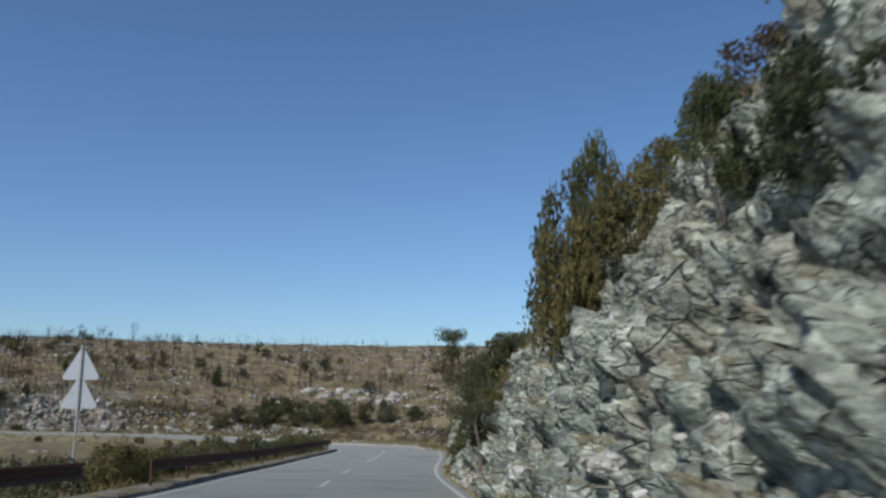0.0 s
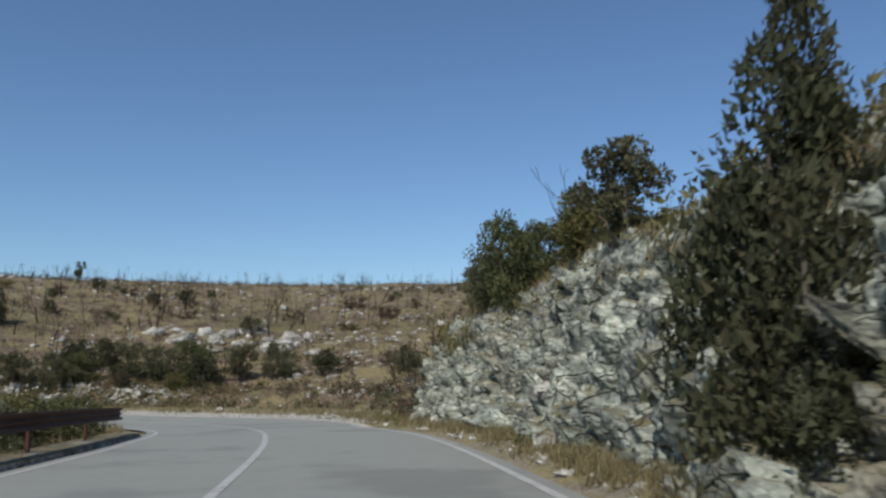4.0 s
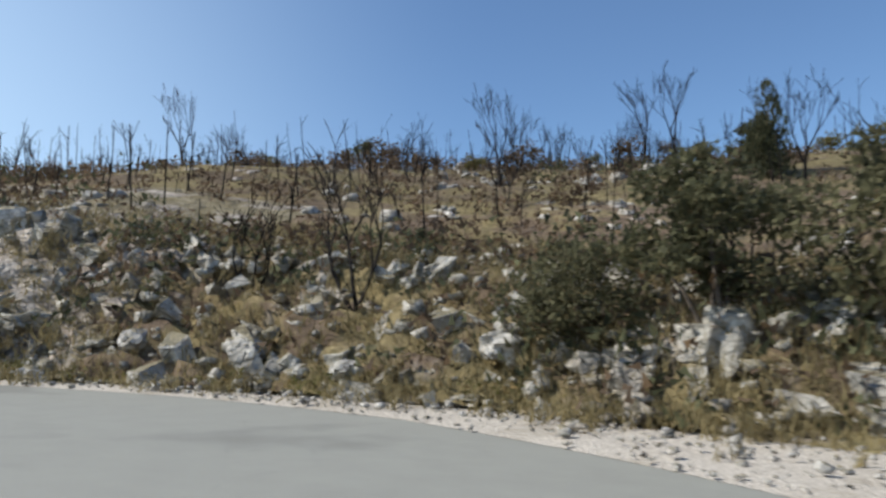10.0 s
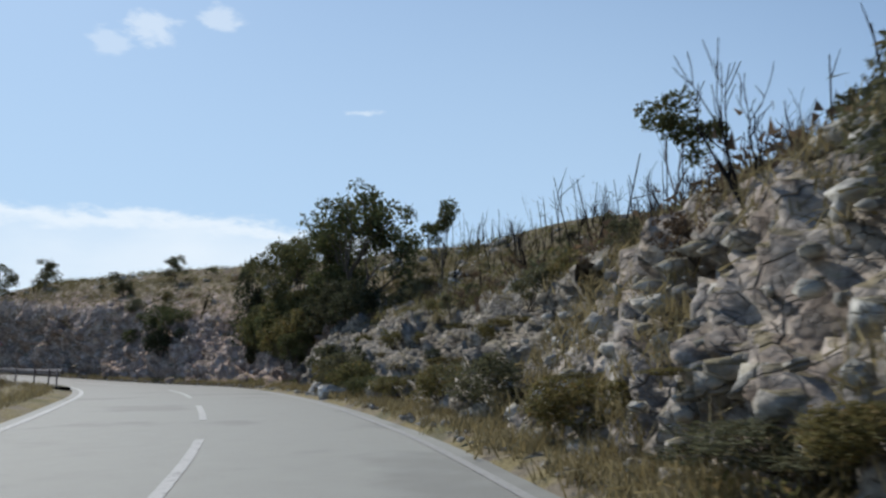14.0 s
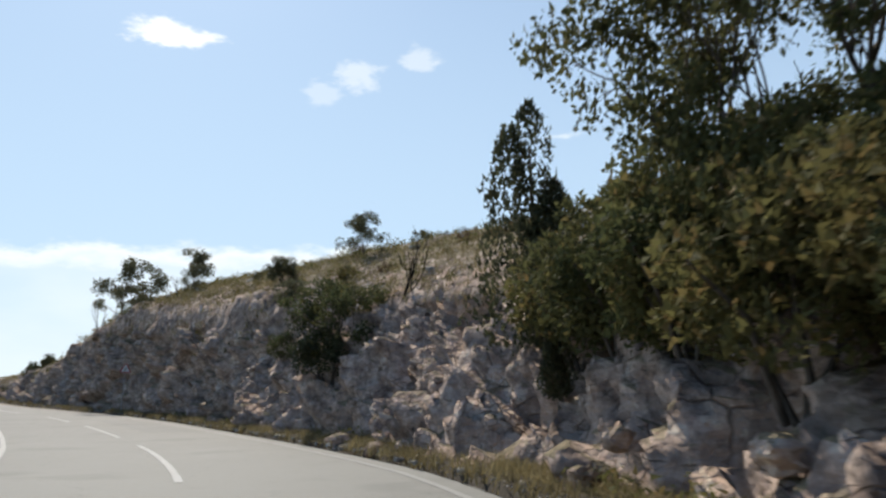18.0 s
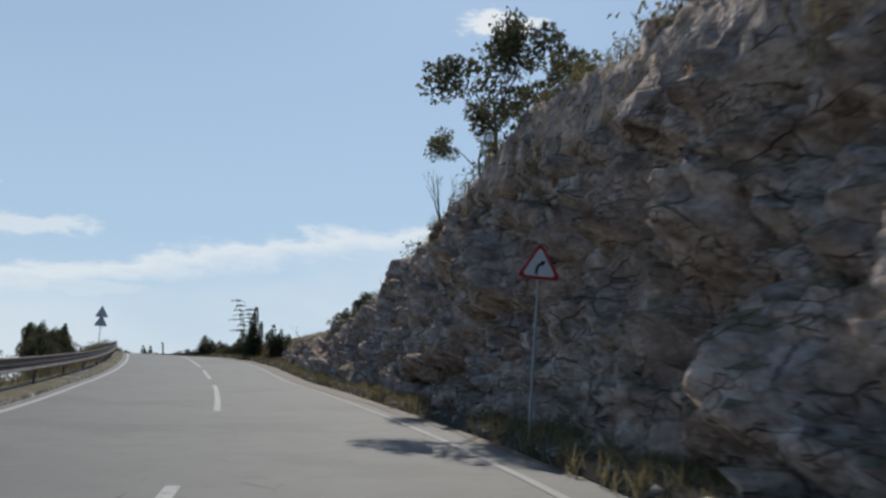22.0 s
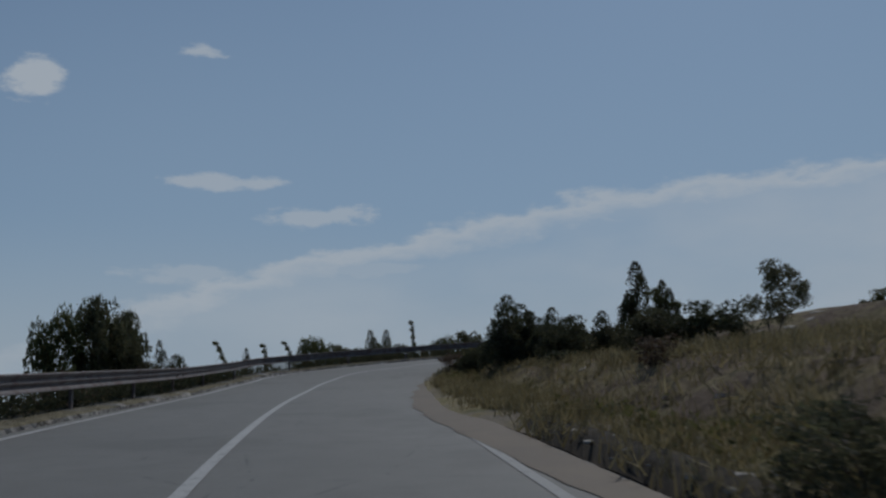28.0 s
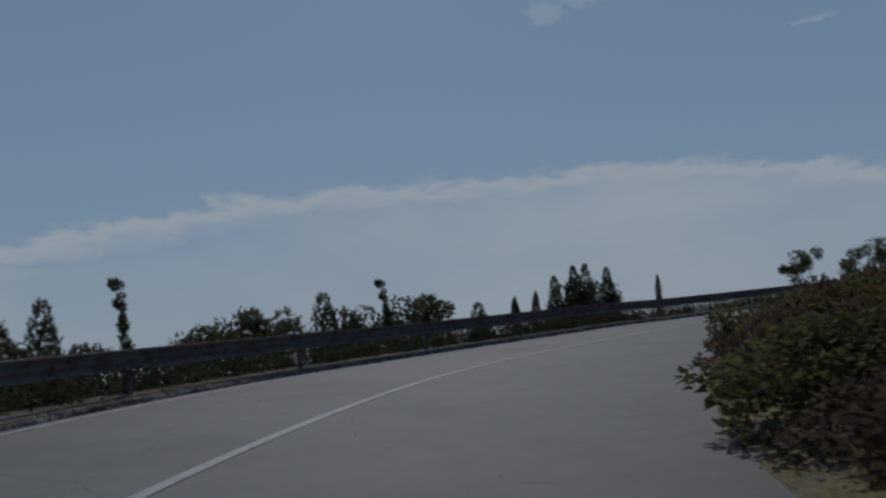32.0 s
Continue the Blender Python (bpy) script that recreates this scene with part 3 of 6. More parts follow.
# ------------------------------------------------------------------ ground sheet
def nearest(X, Y):
    """Station and offset of the nearest place on the road, for arrays of x and y."""
    shape = X.shape
    X, Y = X.ravel(), Y.ravel()
    idx = np.zeros(len(X), int)
    C = LINE[::2]
    for a in range(0, len(X), 4000):
        d = (X[a:a + 4000, None] - C[None, :, 0]) ** 2 + (Y[a:a + 4000, None] - C[None, :, 1]) ** 2
        idx[a:a + 4000] = d.argmin(1) * 2
    o = np.stack([X, Y], 1) - LINE[idx, :2]
    off = (o * RIGHT[idx]).sum(1)
    dist = np.hypot(o[:, 0], o[:, 1])
    return LS[idx].reshape(shape), (np.sign(off) * dist).reshape(shape), LINE[idx, 2].reshape(shape)


def land(X, Y, sunk=0.0):
    s, off, z = nearest(X, Y)
    dr, dl = off - EDGE_R(s), -off - EDGE_L(s)
    zr, zl = rise_right(s, np.clip(dr, 0, None)), rise_left(s, np.clip(dl, 0, None))
    h = np.where(off > 0, zr, zl)
    return z + h, s, dr, dl


def waves(X, Y, sizes):
    out = np.zeros(X.size)
    x, y = X.ravel(), Y.ravel()
    for size, amp in sizes:
        out += amp * np.array([noise.noise((a / size, b / size, size)) for a, b in zip(x, y)])
    return out.reshape(X.shape)


def make_ground():
    def axis(a, b, step):
        core = np.arange(a, b, step)
        far = np.cumsum(step * 1.35 ** np.arange(1, 21))
        return np.concatenate([(a - far)[::-1], core, core[-1] + far])
    xs, ys = axis(-190, 70, 1.5), axis(-130, 190, 1.5)
    X, Y = np.meshgrid(xs, ys, indexing="ij")
    Z, s, dr, dl = land(X, Y)
    away = np.maximum(np.maximum(dr, dl), 0)
    Z = Z + waves(X, Y, ((9, 0.5), (3.2, 0.22))) * np.clip((away - 3) / 12, 0, 1)
    far = np.clip((away - 90) / 400, 0, 1)
    # the land falls away behind the start of the road
    Z = Z - 0.14 * np.clip((-20 - s) / 18, 0, 1) * np.clip(away - 25, 0, 300)
    Z = np.where((dl > dr) & ((s > 190) | (s < -18)), Z, Z * (1 - far) + far * (-30 - (0.01 + 0.08 * np.clip((-20 - s) / 18, 0, 1)) * away))
    # under the carriageway, the verges and the cut faces the sheet lies lower than what rests on it
    reach = VERGE(s) + CUT_H(s) * CUT_W(s)
    low = np.where(dr > 0, np.clip((reach + 4.2 - dr) / 1.6, 0, 1), np.clip((3.5 - dl) / 2.0, 0, 1))
    low = np.where((dr <= 0) & (dl <= 0), 1.0, low)
    base = Z - rise_right(s, np.clip(dr, 0, None)) - 1.2
    Z = np.where(dr > 0, Z * (1 - low) + base * low, Z - low * 0.4)
    g = put("ground", mesh_of("ground", np.stack([X, Y, Z], -1), grid_faces(len(xs), len(ys)), M_GROUND, True))
    tagged(g, "stony hillside of reddish soil, dry grass and pale limestone", "ground", kind="structure")


make_ground()

# ------------------------------------------------------------------ carriageway
ss = np.arange(S0 + 2, S1 - 3, 1.0)
k = np.linspace(0, 1, 9)[None]
lo, hi = -EDGE_L(ss)[:, None] - 0.30, (EDGE_R(ss) + APRON(ss))[:, None]
road = put("road", strip("road", ss, lo + (hi - lo) * k, M_ASPH))
tagged(road, "worn pale grey asphalt mountain road with fine cracks", "road", kind="structure")


def ribbon(name, s_a, s_b, off, width, mat, dz, parent=None, label=""):
    s = np.arange(s_a, s_b + 0.01, min(1.0, (s_b - s_a) / 4))
    o = np.asarray(off(s))[:, None] + np.linspace(-width / 2, width / 2, 3)[None]
    return put(name, strip(name, s, o, mat, dz), parent, label)


centre = ribbon("centre_line", 41, 118, lambda s: 0 * s, 0.13, M_WHITE, 0.006)
tagged(centre, "worn white solid centre line painted on asphalt", "road marking", kind="structure")
dashes = empty("dashed_centre_line")
tagged(dashes, "worn white dashed centre line painted on asphalt", "road marking", kind="structure")
for a in [*np.arange(-32, 32, 9.0)]:
    ribbon("dash", a, a + 3.6, lambda s: 0 * s, 0.13, M_WHITE, 0.006, dashes)
for a, b in ((121, 125), (129, 137), (146, 155), (158.5, 167), (170.5, 175.5), (183, 192), (195.5, 202)):
    ribbon("dash", a, b, lambda s: 0 * s, 0.13, M_WHITE, 0.006, dashes)
far_line = ribbon("centre_line", 204.5, S1 - 6, lambda s: 0 * s, 0.13, M_WHITE, 0.006)
tagged(far_line, "worn white solid centre line painted on asphalt", "road marking", kind="structure")
right_line = ribbon("edge_line", S0 + 3, 66, lambda s: EDGE_R(s), 0.13, M_WHITE, 0.006)
tagged(right_line, "worn white edge line beside the cut rock", "road marking", kind="structure")
right_line = ribbon("edge_line", 100, 239, lambda s: EDGE_R(s), 0.12, M_FAINT, 0.006)
tagged(right_line, "faded white edge line beside a gritty apron", "road marking", kind="structure")
left_line = ribbon("edge_line", S0 + 3, S1 - 6, lambda s: -EDGE_L(s), 0.13, M_WHITE, 0.006)
tagged(left_line, "worn white edge line beside the guardrail", "road marking", kind="structure")


s = np.arange(176, 257, 0.5)
k = np.linspace(0, 1, 5)[None]
ragged = np.array([noise.noise((a * 0.45, 7.7, 0)) + 0.5 * noise.noise((a * 1.7, 2.2, 0)) for a in s])
inner = EDGE_R(s) + np.interp(s, [176, 190, 230, 238, 248, 256], [0.6, 0.22, 0.2, -0.25, -0.1, 0.5]) + 0.16 * ragged
outer = EDGE_R(s) + APRON(s) - 0.03
overlay = put("dusty_shoulder", strip("dusty_shoulder", s, inner[:, None] + (np.maximum(outer - inner, 0.05))[:, None] * k, M_DUST, 0.009))
tagged(overlay, "brown dust and grit lying over the asphalt edge", "road shoulder", kind="structure")


def patch(s_a, s_b, o_a, o_b):
    s = np.linspace(s_a, s_b, 12)
    rng = np.random.default_rng(int(s_a * 10))
    o = np.stack([o_a + rng.normal(0, 0.05, 12), np.full(12, (o_a + o_b) / 2), o_b + rng.normal(0, 0.05, 12)], 1)
    p = put("asphalt_patch", strip("asphalt_patch", s, o, M_PATCH, 0.004))
    tagged(p, "dark square repair patch in the worn asphalt", "road patch", kind="structure")


patch(161.0, 171.5, 1.3, 2.9)

# raised concrete edge under the left rail
for a, b in ((S0 + 4, 62), (140, S1 - 8)):
    s = np.arange(a, b, 1.0)
    L = -EDGE_L(s)[:, None]
    prof = np.array([(-0.28, -0.05), (-0.30, 0.07), (-0.36, 0.10), (-1.15, 0.12), (-1.25, -0.25)])
    P = at(s[:, None], L + prof[None, :, 0], prof[None, :, 1] + 0 * L)
    kerb = put("kerb", mesh_of("kerb", P, grid_faces(len(s), 5), M_CONC))
    tagged(kerb, "low weathered concrete strip under the guardrail", "kerb", kind="structure")

# shallow earth gutter along the right apron
s = np.arange(138, 236, 0.5)
prof = np.array([(-0.02, 0.012), (0.05, -0.10), (0.20, -0.10), (0.26, 0.10), (0.55, 0.17)])
E = (EDGE_R(s) + APRON(s))[:, None]
wob = np.array([noise.noise((a * 0.9, 3.3, 0)) for a in s])[:, None] * 0.06
P = at(s[:, None], E + prof[None, :, 0] + wob, prof[None, :, 1] + wob * 0.3)
gut = put("gutter", mesh_of("gutter", P, grid_faces(len(s), 5), M_EARTH))
tagged(gut, "shallow dirt gutter along the asphalt edge", "gutter", kind="structure")

GRAVEL_W = table((64, 0.0), (70, 1.0), (76, 1.9), (82, 2.4), (90, 2.2), (96, 1.2), (101, 0.5), (104, 0.0))
# pale gravel lay-by on the outside of the bend
s = np.arange(63, 104, 0.5)
k = np.linspace(0, 1, 8)[None]
wid = (GRAVEL_W(s) + 0.5 * np.clip((s - 63) / 4, 0.05, 1))[:, None]
wid = wid + np.array([noise.noise((a * 0.5, 9.1, 0)) for a in s])[:, None] * 0.5
off = EDGE_R(s)[:, None] + 0.15 + wid * k
bumpy = np.array([[0.02 + 0.05 * abs(noise.noise((a * 1.3, b * 1.3, 2))) for b in row] for a, row in zip(s, off)])
bumpy[:, 0] = 0.004
lay = put("gravel_shoulder", mesh_of("gravel_shoulder", at(s[:, None], off, bumpy), grid_faces(len(s), 8), M_GRAVEL, True))
tagged(lay, "broad pale crushed-stone shoulder outside the bend", "gravel", kind="structure")


# ------------------------------------------------------------------ verges and rock cuts
def cell(p, size, tilt=1.0):
    """Facet field: each cell of a broken pattern is a tilted, shifted plane."""
    q = Vector((p[0] / size, p[1] / size, p[2] / size * 1.2 + p[0] / size * 0.35))
    d, pts = noise.voronoi(q)
    c = pts[0]
    h1, h2, h3 = noise.cell_vector(c * 7.31 + Vector((0.37, 0.11, 0.71)))
    r = q - c
    return (h1 - 0.5) * 0.8 + tilt * ((h2 - 0.5) * (r.x + r.y) * 1.5 + (h3 - 0.5) * r.z * 2.2), d[1] - d[0]


def right_strip(name, s_a, s_b, mat, ds, du, label, blocks=1.0, relief=1.0):
    s = np.linspace(s_a, s_b + 0.25, int((s_b - s_a) / ds))
    v, h = VERGE(s), CUT_H(s)
    w = h * CUT_W(s)
    length = np.hypot(w, h).mean() + 6.0
    nu = max(8, int(length / du))
    u = np.linspace(0, 1, nu)
    # equal steps along the broken profile: out from the verge, up the face, back over the brow
    f = np.hypot(w, h)
    tot = f + 6.0
    q = u[None] * tot[:, None]
    d = v[:, None] - 0.25 + np.where(q < f[:, None], q * (w / f)[:, None], w[:, None] + (q - f[:, None]))
    z = rise_right(s[:, None], np.clip(d, 0, None))
    P = at(s[:, None], EDGE_R(s)[:, None] + d, z)
    nx = np.interp(s, LS, RIGHT[:, 0])[:, None]
    ny = np.interp(s, LS, RIGHT[:, 1])[:, None]
    sl = np.arctan2(h, np.maximum(w, 0.05))[:, None]
    on = (q < f[:, None])
    out = np.where(on, np.sin(sl), 0.15)
    up = np.where(on, np.cos(sl), 0.95)
    amp = np.clip(h / 3.0, 0.25, 1.0)[:, None] * np.clip(q / 0.5, 0.15, 1) * np.where(on, 1.0, np.clip(1 - (q - f[:, None]) / 5.0, 0.0, 1) * 0.5)
    D = np.zeros(z.shape)
    for i in range(len(s)):
        for j in range(nu):
            p = P[i, j]
            a, e = cell(p, 1.35 * blocks)
            b, e2 = cell(p, 0.6 * blocks)
            c, e3 = cell(p, 0.27 * blocks)
            g = noise.noise((p[0] * 0.22, p[1] * 0.22, p[2] * 0.3))
            D[i, j] = 0.55 * a + 0.36 * b + 0.17 * c + 0.40 * g - 0.1 - 0.14 * (e < 0.07) - 0.08 * (e2 < 0.08)
    D *= amp * relief
    P[..., 0] -= nx * out * D
    P[..., 1] -= ny * out * D
    P[..., 2] += up * D
    ob = put(name, mesh_of(name, P, grid_faces(len(s), nu), mat))
    tagged(ob, label, "rock face", kind="structure")
    return ob


for a, b in ((-12, 4), (4, 24), (24, 40), (40, 54), (54, 72)):
    right_strip("rock_face", a, b, M_ROCK1, 0.11, 0.11, "tall broken grey limestone cutting beside the road")
right_strip("earth_bank", 72, 89, M_GROUND, 0.3, 0.3, "low stony bank under the burnt slope")
bank_a = right_strip("earth_bank", 89, 99, M_GROUND, 0.2, 0.2, "stony earth bank with dry grass beside the bend")
for a, b in ((99, 118),):
    bank_b = right_strip("rock_face", a, b, M_ROCK2, 0.12, 0.12, "blocky sunlit grey limestone outcrop beside the bend", 1.7)
right_strip("rock_face", 118, 136, M_ROCK4, 0.13, 0.12, "sloping ledges of dark limestone under scrub", 1.3, 1.2)
for a, b in ((136, 153), (153, 170), (170, 188), (188, 206)):
    right_strip("rock_face", a, b, M_ROCK3, 0.13, 0.12, "lumpy reddish-brown weathered limestone cutting", 1.45, 1.3)
right_strip("rock_bank", 206, 230, M_ROCK3, 0.16, 0.16, "low broken rock bank under scrub")
right_strip("earth_bank", 230, 290, M_GROUND, 0.6, 0.6, "low bank of dry grass and scattered stones")

# verge between asphalt and rock
s = np.arange(S0 + 3, S1 - 8, 0.5)
k = np.linspace(0, 1, 8)[None]
e0 = (EDGE_R(s) + np.minimum(APRON(s), 0.3) + GRAVEL_W(s) + np.interp(s, [136, 140, 234, 238], [0, 1, 1, 0]) * (APRON(s) + 0.1))[:, None] - 0.1
e1 = (EDGE_R(s) + VERGE(s) + 0.5)[:, None]
e1 = np.maximum(e1, e0 + 0.4)
off = e0 + (e1 - e0) * k
hh = np.array([[0.05 + 0.10 * abs(noise.noise((a * 0.8, b * 1.1, 5))) for b in row] for a, row in zip(s, off)])
hh *= np.clip(k * 4, 0, 1)
hh[:, 0] = -0.03
ver = put("verge", mesh_of("verge", at(s[:, None], off, hh + 0.10 * k), grid_faces(len(s), 8), M_VERGE, True))
tagged(ver, "narrow verge of dry grass, dirt and fallen stones", "verge", kind="structure")
# verge outside the left edge
s = np.arange(S0 + 3, S1 - 8, 1.0)
k = np.linspace(0, 1, 8)[None]
d = 0.25 + 5.0 * k + 0 * s[:, None]
z = rise_left(s[:, None], d) + 0.02 - 0.10 * (k == 0)
z += np.array([[0.12 * noise.noise((a * 0.7, b * 0.9, 8)) for b in row] for a, row in zip(s, d)]) * np.clip(k * 3, 0, 1)
inner = np.interp(s, [70, 76, 100, 108], [1, 0.5, 0.5, 1])[:, None]
verl = put("verge", mesh_of("verge", at(s[:, None], -EDGE_L(s)[:, None] - d * inner, z), grid_faces(len(s), 8), M_VERGE, True))
tagged(verl, "earth shoulder with brown grass beyond the guardrail", "verge", kind="structure")


# ------------------------------------------------------------------ growing things
def leaf_mesh(name, C, size, rng, mat, slim=0.5, up=0.0, out=None, tri=False):
    """Small four-sided leaves at the places C, each turned its own way."""
    n = len(C)
    a = rng.normal(size=(n, 3))
    a[:, 2] += up
    if out is not None:
        a = a * 0.7 + out
    a /= np.linalg.norm(a, axis=1)[:, None] + 1e-9
    b = np.cross(a, rng.normal(size=(n, 3)))
    b /= np.linalg.norm(b, axis=1)[:, None] + 1e-9
    sz = size * rng.uniform(0.6, 1.3, n)[:, None]
    a, b = a * sz, b * sz * slim
    if tri:
        V = np.stack([C - a * 0.8 - b, C + a, C - a * 0.8 + b], 1).reshape(-1, 3)
        return mesh_of(name, V, np.arange(3 * n).reshape(-1, 3), mat)
    n3 = np.cross(a, b)
    n3 /= np.linalg.norm(n3, axis=1)[:, None] + 1e-9
    V = np.stack([C - a, C + b - 0.1 * a + n3 * sz * 0.12, C + a, C - b - 0.1 * a + n3 * sz * 0.12], 1).reshape(-1, 3)
    F = np.arange(4 * n).reshape(-1, 4)
    return mesh_of(name, V, F, mat)


def tube_mesh(name, segs, mat, sides=5):
    V, F = [], []
    for p0, p1, r0, r1 in segs:
        p0, p1 = np.asarray(p0, float), np.asarray(p1, float)
        d = p1 - p0
        d = d / (np.linalg.norm(d) + 1e-9)
        u = np.cross(d, (0.31, 0.91, 0.27))
        u /= np.linalg.norm(u) + 1e-9
        w = np.cross(d, u)
        k = len(V)
        for p, r in ((p0, r0), (p1 + d * r1 * 0.5, r1)):
            for i in range(sides):
                t = 2 * math.pi * i / sides
                V.append(p + r * (math.cos(t) * u + math.sin(t) * w))
        for i in range(sides):
            j = (i + 1) % sides
            F.append((k + i, k + j, k + sides + j, k + sides + i))
    return mesh_of(name, np.array(V), np.array(F), mat, True)


def grow(rng, p, d, length, r, level, spread=0.6, kids=3, bend=0.18, lift=0.12, shrink=0.68):
    """Limbs as a list of tapered pieces, and the tips."""
    segs, tips = [], []
    p, d = np.asarray(p, float), np.asarray(d, float)
    n = 4 if level > 1 else 3
    at_p = []
    for i in range(n):
        d = d + rng.normal(0, bend, 3)
        d[2] += lift * 0.3
        d /= np.linalg.norm(d)
        q = p + d * length / n
        r1 = r * (1 - 0.22 * (i + 1) / n * (1.6 if level == 0 else 1))
        segs.append((p, q, r, r1))
        p, r = q, r1
        at_p.append((p.copy(), d.copy(), r))
    if level == 0:
        return segs, [p]
    for k in range(kids):
        b, bd, br = at_p[-1] if k == 0 else at_p[rng.integers(max(0, n - 3), n)]
        e = rng.normal(0, 1, 3)
        e -= e @ bd * bd
        e /= np.linalg.norm(e) + 1e-9
        nd = bd + e * spread * rng.uniform(0.6, 1.3)
        nd[2] += lift
        nd /= np.linalg.norm(nd)
        s2, t2 = grow(rng, b, nd, length * shrink * rng.uniform(0.75, 1.15), br * 0.68, level - 1, spread, kids, bend, lift, shrink)
        segs += s2
        tips += t2
    return segs, tips


def blobs(rng, n, w, h, base):
    """Places of clumps in a crown."""
    out = []
    for _ in range(n):
        a, t = rng.uniform(0, 2 * math.pi), rng.uniform(0, 1)
        rr = w * 0.5 * math.sqrt(rng.uniform(0, 1)) * (0.55 + 0.45 * math.sin(math.pi * min(1, 0.2 + t * 0.75)))
        out.append((math.cos(a) * rr, math.sin(a) * rr, base + t * (h - base)))
    return np.array(out)


def on_blobs(rng, B, r, n):
    k = rng.integers(0, len(B), n)
    d = rng.normal(size=(n, 3))
    d /= np.linalg.norm(d, axis=1)[:, None]
    rad = (r * rng.uniform(0.75, 1.25, len(B)))[k]
    return B[k] + d * (rad * rng.uniform(0.55, 1.08, n))[:, None] * np.array([1, 1, 0.8]), d


def kit(name, crown, stem, label, cat):
    e = empty(name)
    tagged(e, label, cat)
    if stem is not None:
        put("trunk", stem, e)
    if crown is not None:
        put("crown", crown, e)
    return e


def make_shrub(seed, mat, label, w=2.0, h=1.8, n=4600, size=0.054, clumps=26, name="shrub"):
    rng = np.random.default_rng(seed)
    B = blobs(rng, clumps, w, h * 0.88, h * 0.16)
    C, d = on_blobs(rng, B, w * 0.17, n)
    C[:, 2] = np.abs(C[:, 2])
    crown = leaf_mesh("crown", C, size, rng, mat, 0.62, 0.3, d, True)
    segs = []
    for k in range(5):
        t = B[k % len(B)]
        segs += [((rng.normal(0, 0.06), rng.normal(0, 0.06), -0.3), t * (0.45, 0.45, 0.5), 0.035, 0.024), (t * (0.45, 0.45, 0.5), t, 0.024, 0.008)]
    return kit(name, crown, tube_mesh("trunk", segs, M_BARK, 4), label, "shrub")


def make_juniper(seed, h=3.2, w=1.0, n=5200, label="dark upright juniper with dense foliage", mat=None, spires=4, size=0.052):
    rng = np.random.default_rng(seed)
    C, D = [], []
    for k in range(spires):
        hh = h * (1 if k == 0 else rng.uniform(0.55, 0.93))
        a0, r0 = rng.uniform(0, 2 * math.pi), (0 if k == 0 else w * rng.uniform(0.16, 0.34))
        ox, oy = math.cos(a0) * r0, math.sin(a0) * r0
        m = n // spires
        t = rng.uniform(0, 1, m) ** 0.85
        a = rng.uniform(0, 2 * math.pi, m)
        lump = 1 + 0.28 * np.sin(a * 2 + k + t * 9) * np.sin(t * 13 + k * 2) + 0.18 * np.sin(a * 5 + t * 31) + rng.normal(0, 0.13, m)
        prof = np.clip(t * 5 + 0.45, 0, 1) * np.sqrt(np.clip(1 - t ** 1.7, 0, 1)) * 0.78 + 0.05
        rad = w * 0.5 * prof * (1.0 if spires == 1 else 0.72) * lump * rng.uniform(0.5, 1.0, m) ** 0.4
        C.append(np.stack([ox * (1 - 0.3 * t) + np.cos(a) * rad, oy * (1 - 0.3 * t) + np.sin(a) * rad, t * hh + rng.normal(0, 0.03, m)], 1))
        D.append(np.stack([np.cos(a) * 0.5, np.sin(a) * 0.5, np.full(m, 1.1)], 1))
    C, D = np.concatenate(C), np.concatenate(D)
    crown = leaf_mesh("crown", C, size, rng, mat or M_CYP, 0.5, 0.5, D, True)
    return kit("juniper", crown, tube_mesh("trunk", [((0, 0, -0.4), (0, 0, h * 0.8), 0.07, 0.015)], M_BARK), label, "juniper")


def make_wisp(seed, h=3.0, label="thin leaning sapling with tufts of leaves up its stem"):
    rng = np.random.default_rng(seed)
    p, d, segs, B = np.array([0, 0, -0.4]), np.array([0.16, 0.03, 1.0]), [], []
    for i in range(8):
        d = d + rng.normal(0, 0.07, 3)
        d /= np.linalg.norm(d)
        q = p + d * (h + 0.4) / 8
        segs.append((p, q, 0.035 * (1 - i / 10), 0.035 * (1 - (i + 1) / 10)))
        if i > 2:
            e = q + np.array([rng.normal(0, 0.12), rng.normal(0, 0.12), 0.05])
            segs.append((q, e, 0.01, 0.004))
            B += [q, e, (p + q) / 2, (q + e) / 2]
        p = q
    C, dd = on_blobs(rng, np.array(B), 0.12, 1300)
    crown = leaf_mesh("crown", C, 0.045, rng, M_LEAF2, 0.5, 0.5, dd)
    return kit("sapling", crown, tube_mesh("trunk", segs, M_BARK), label, "sapling")


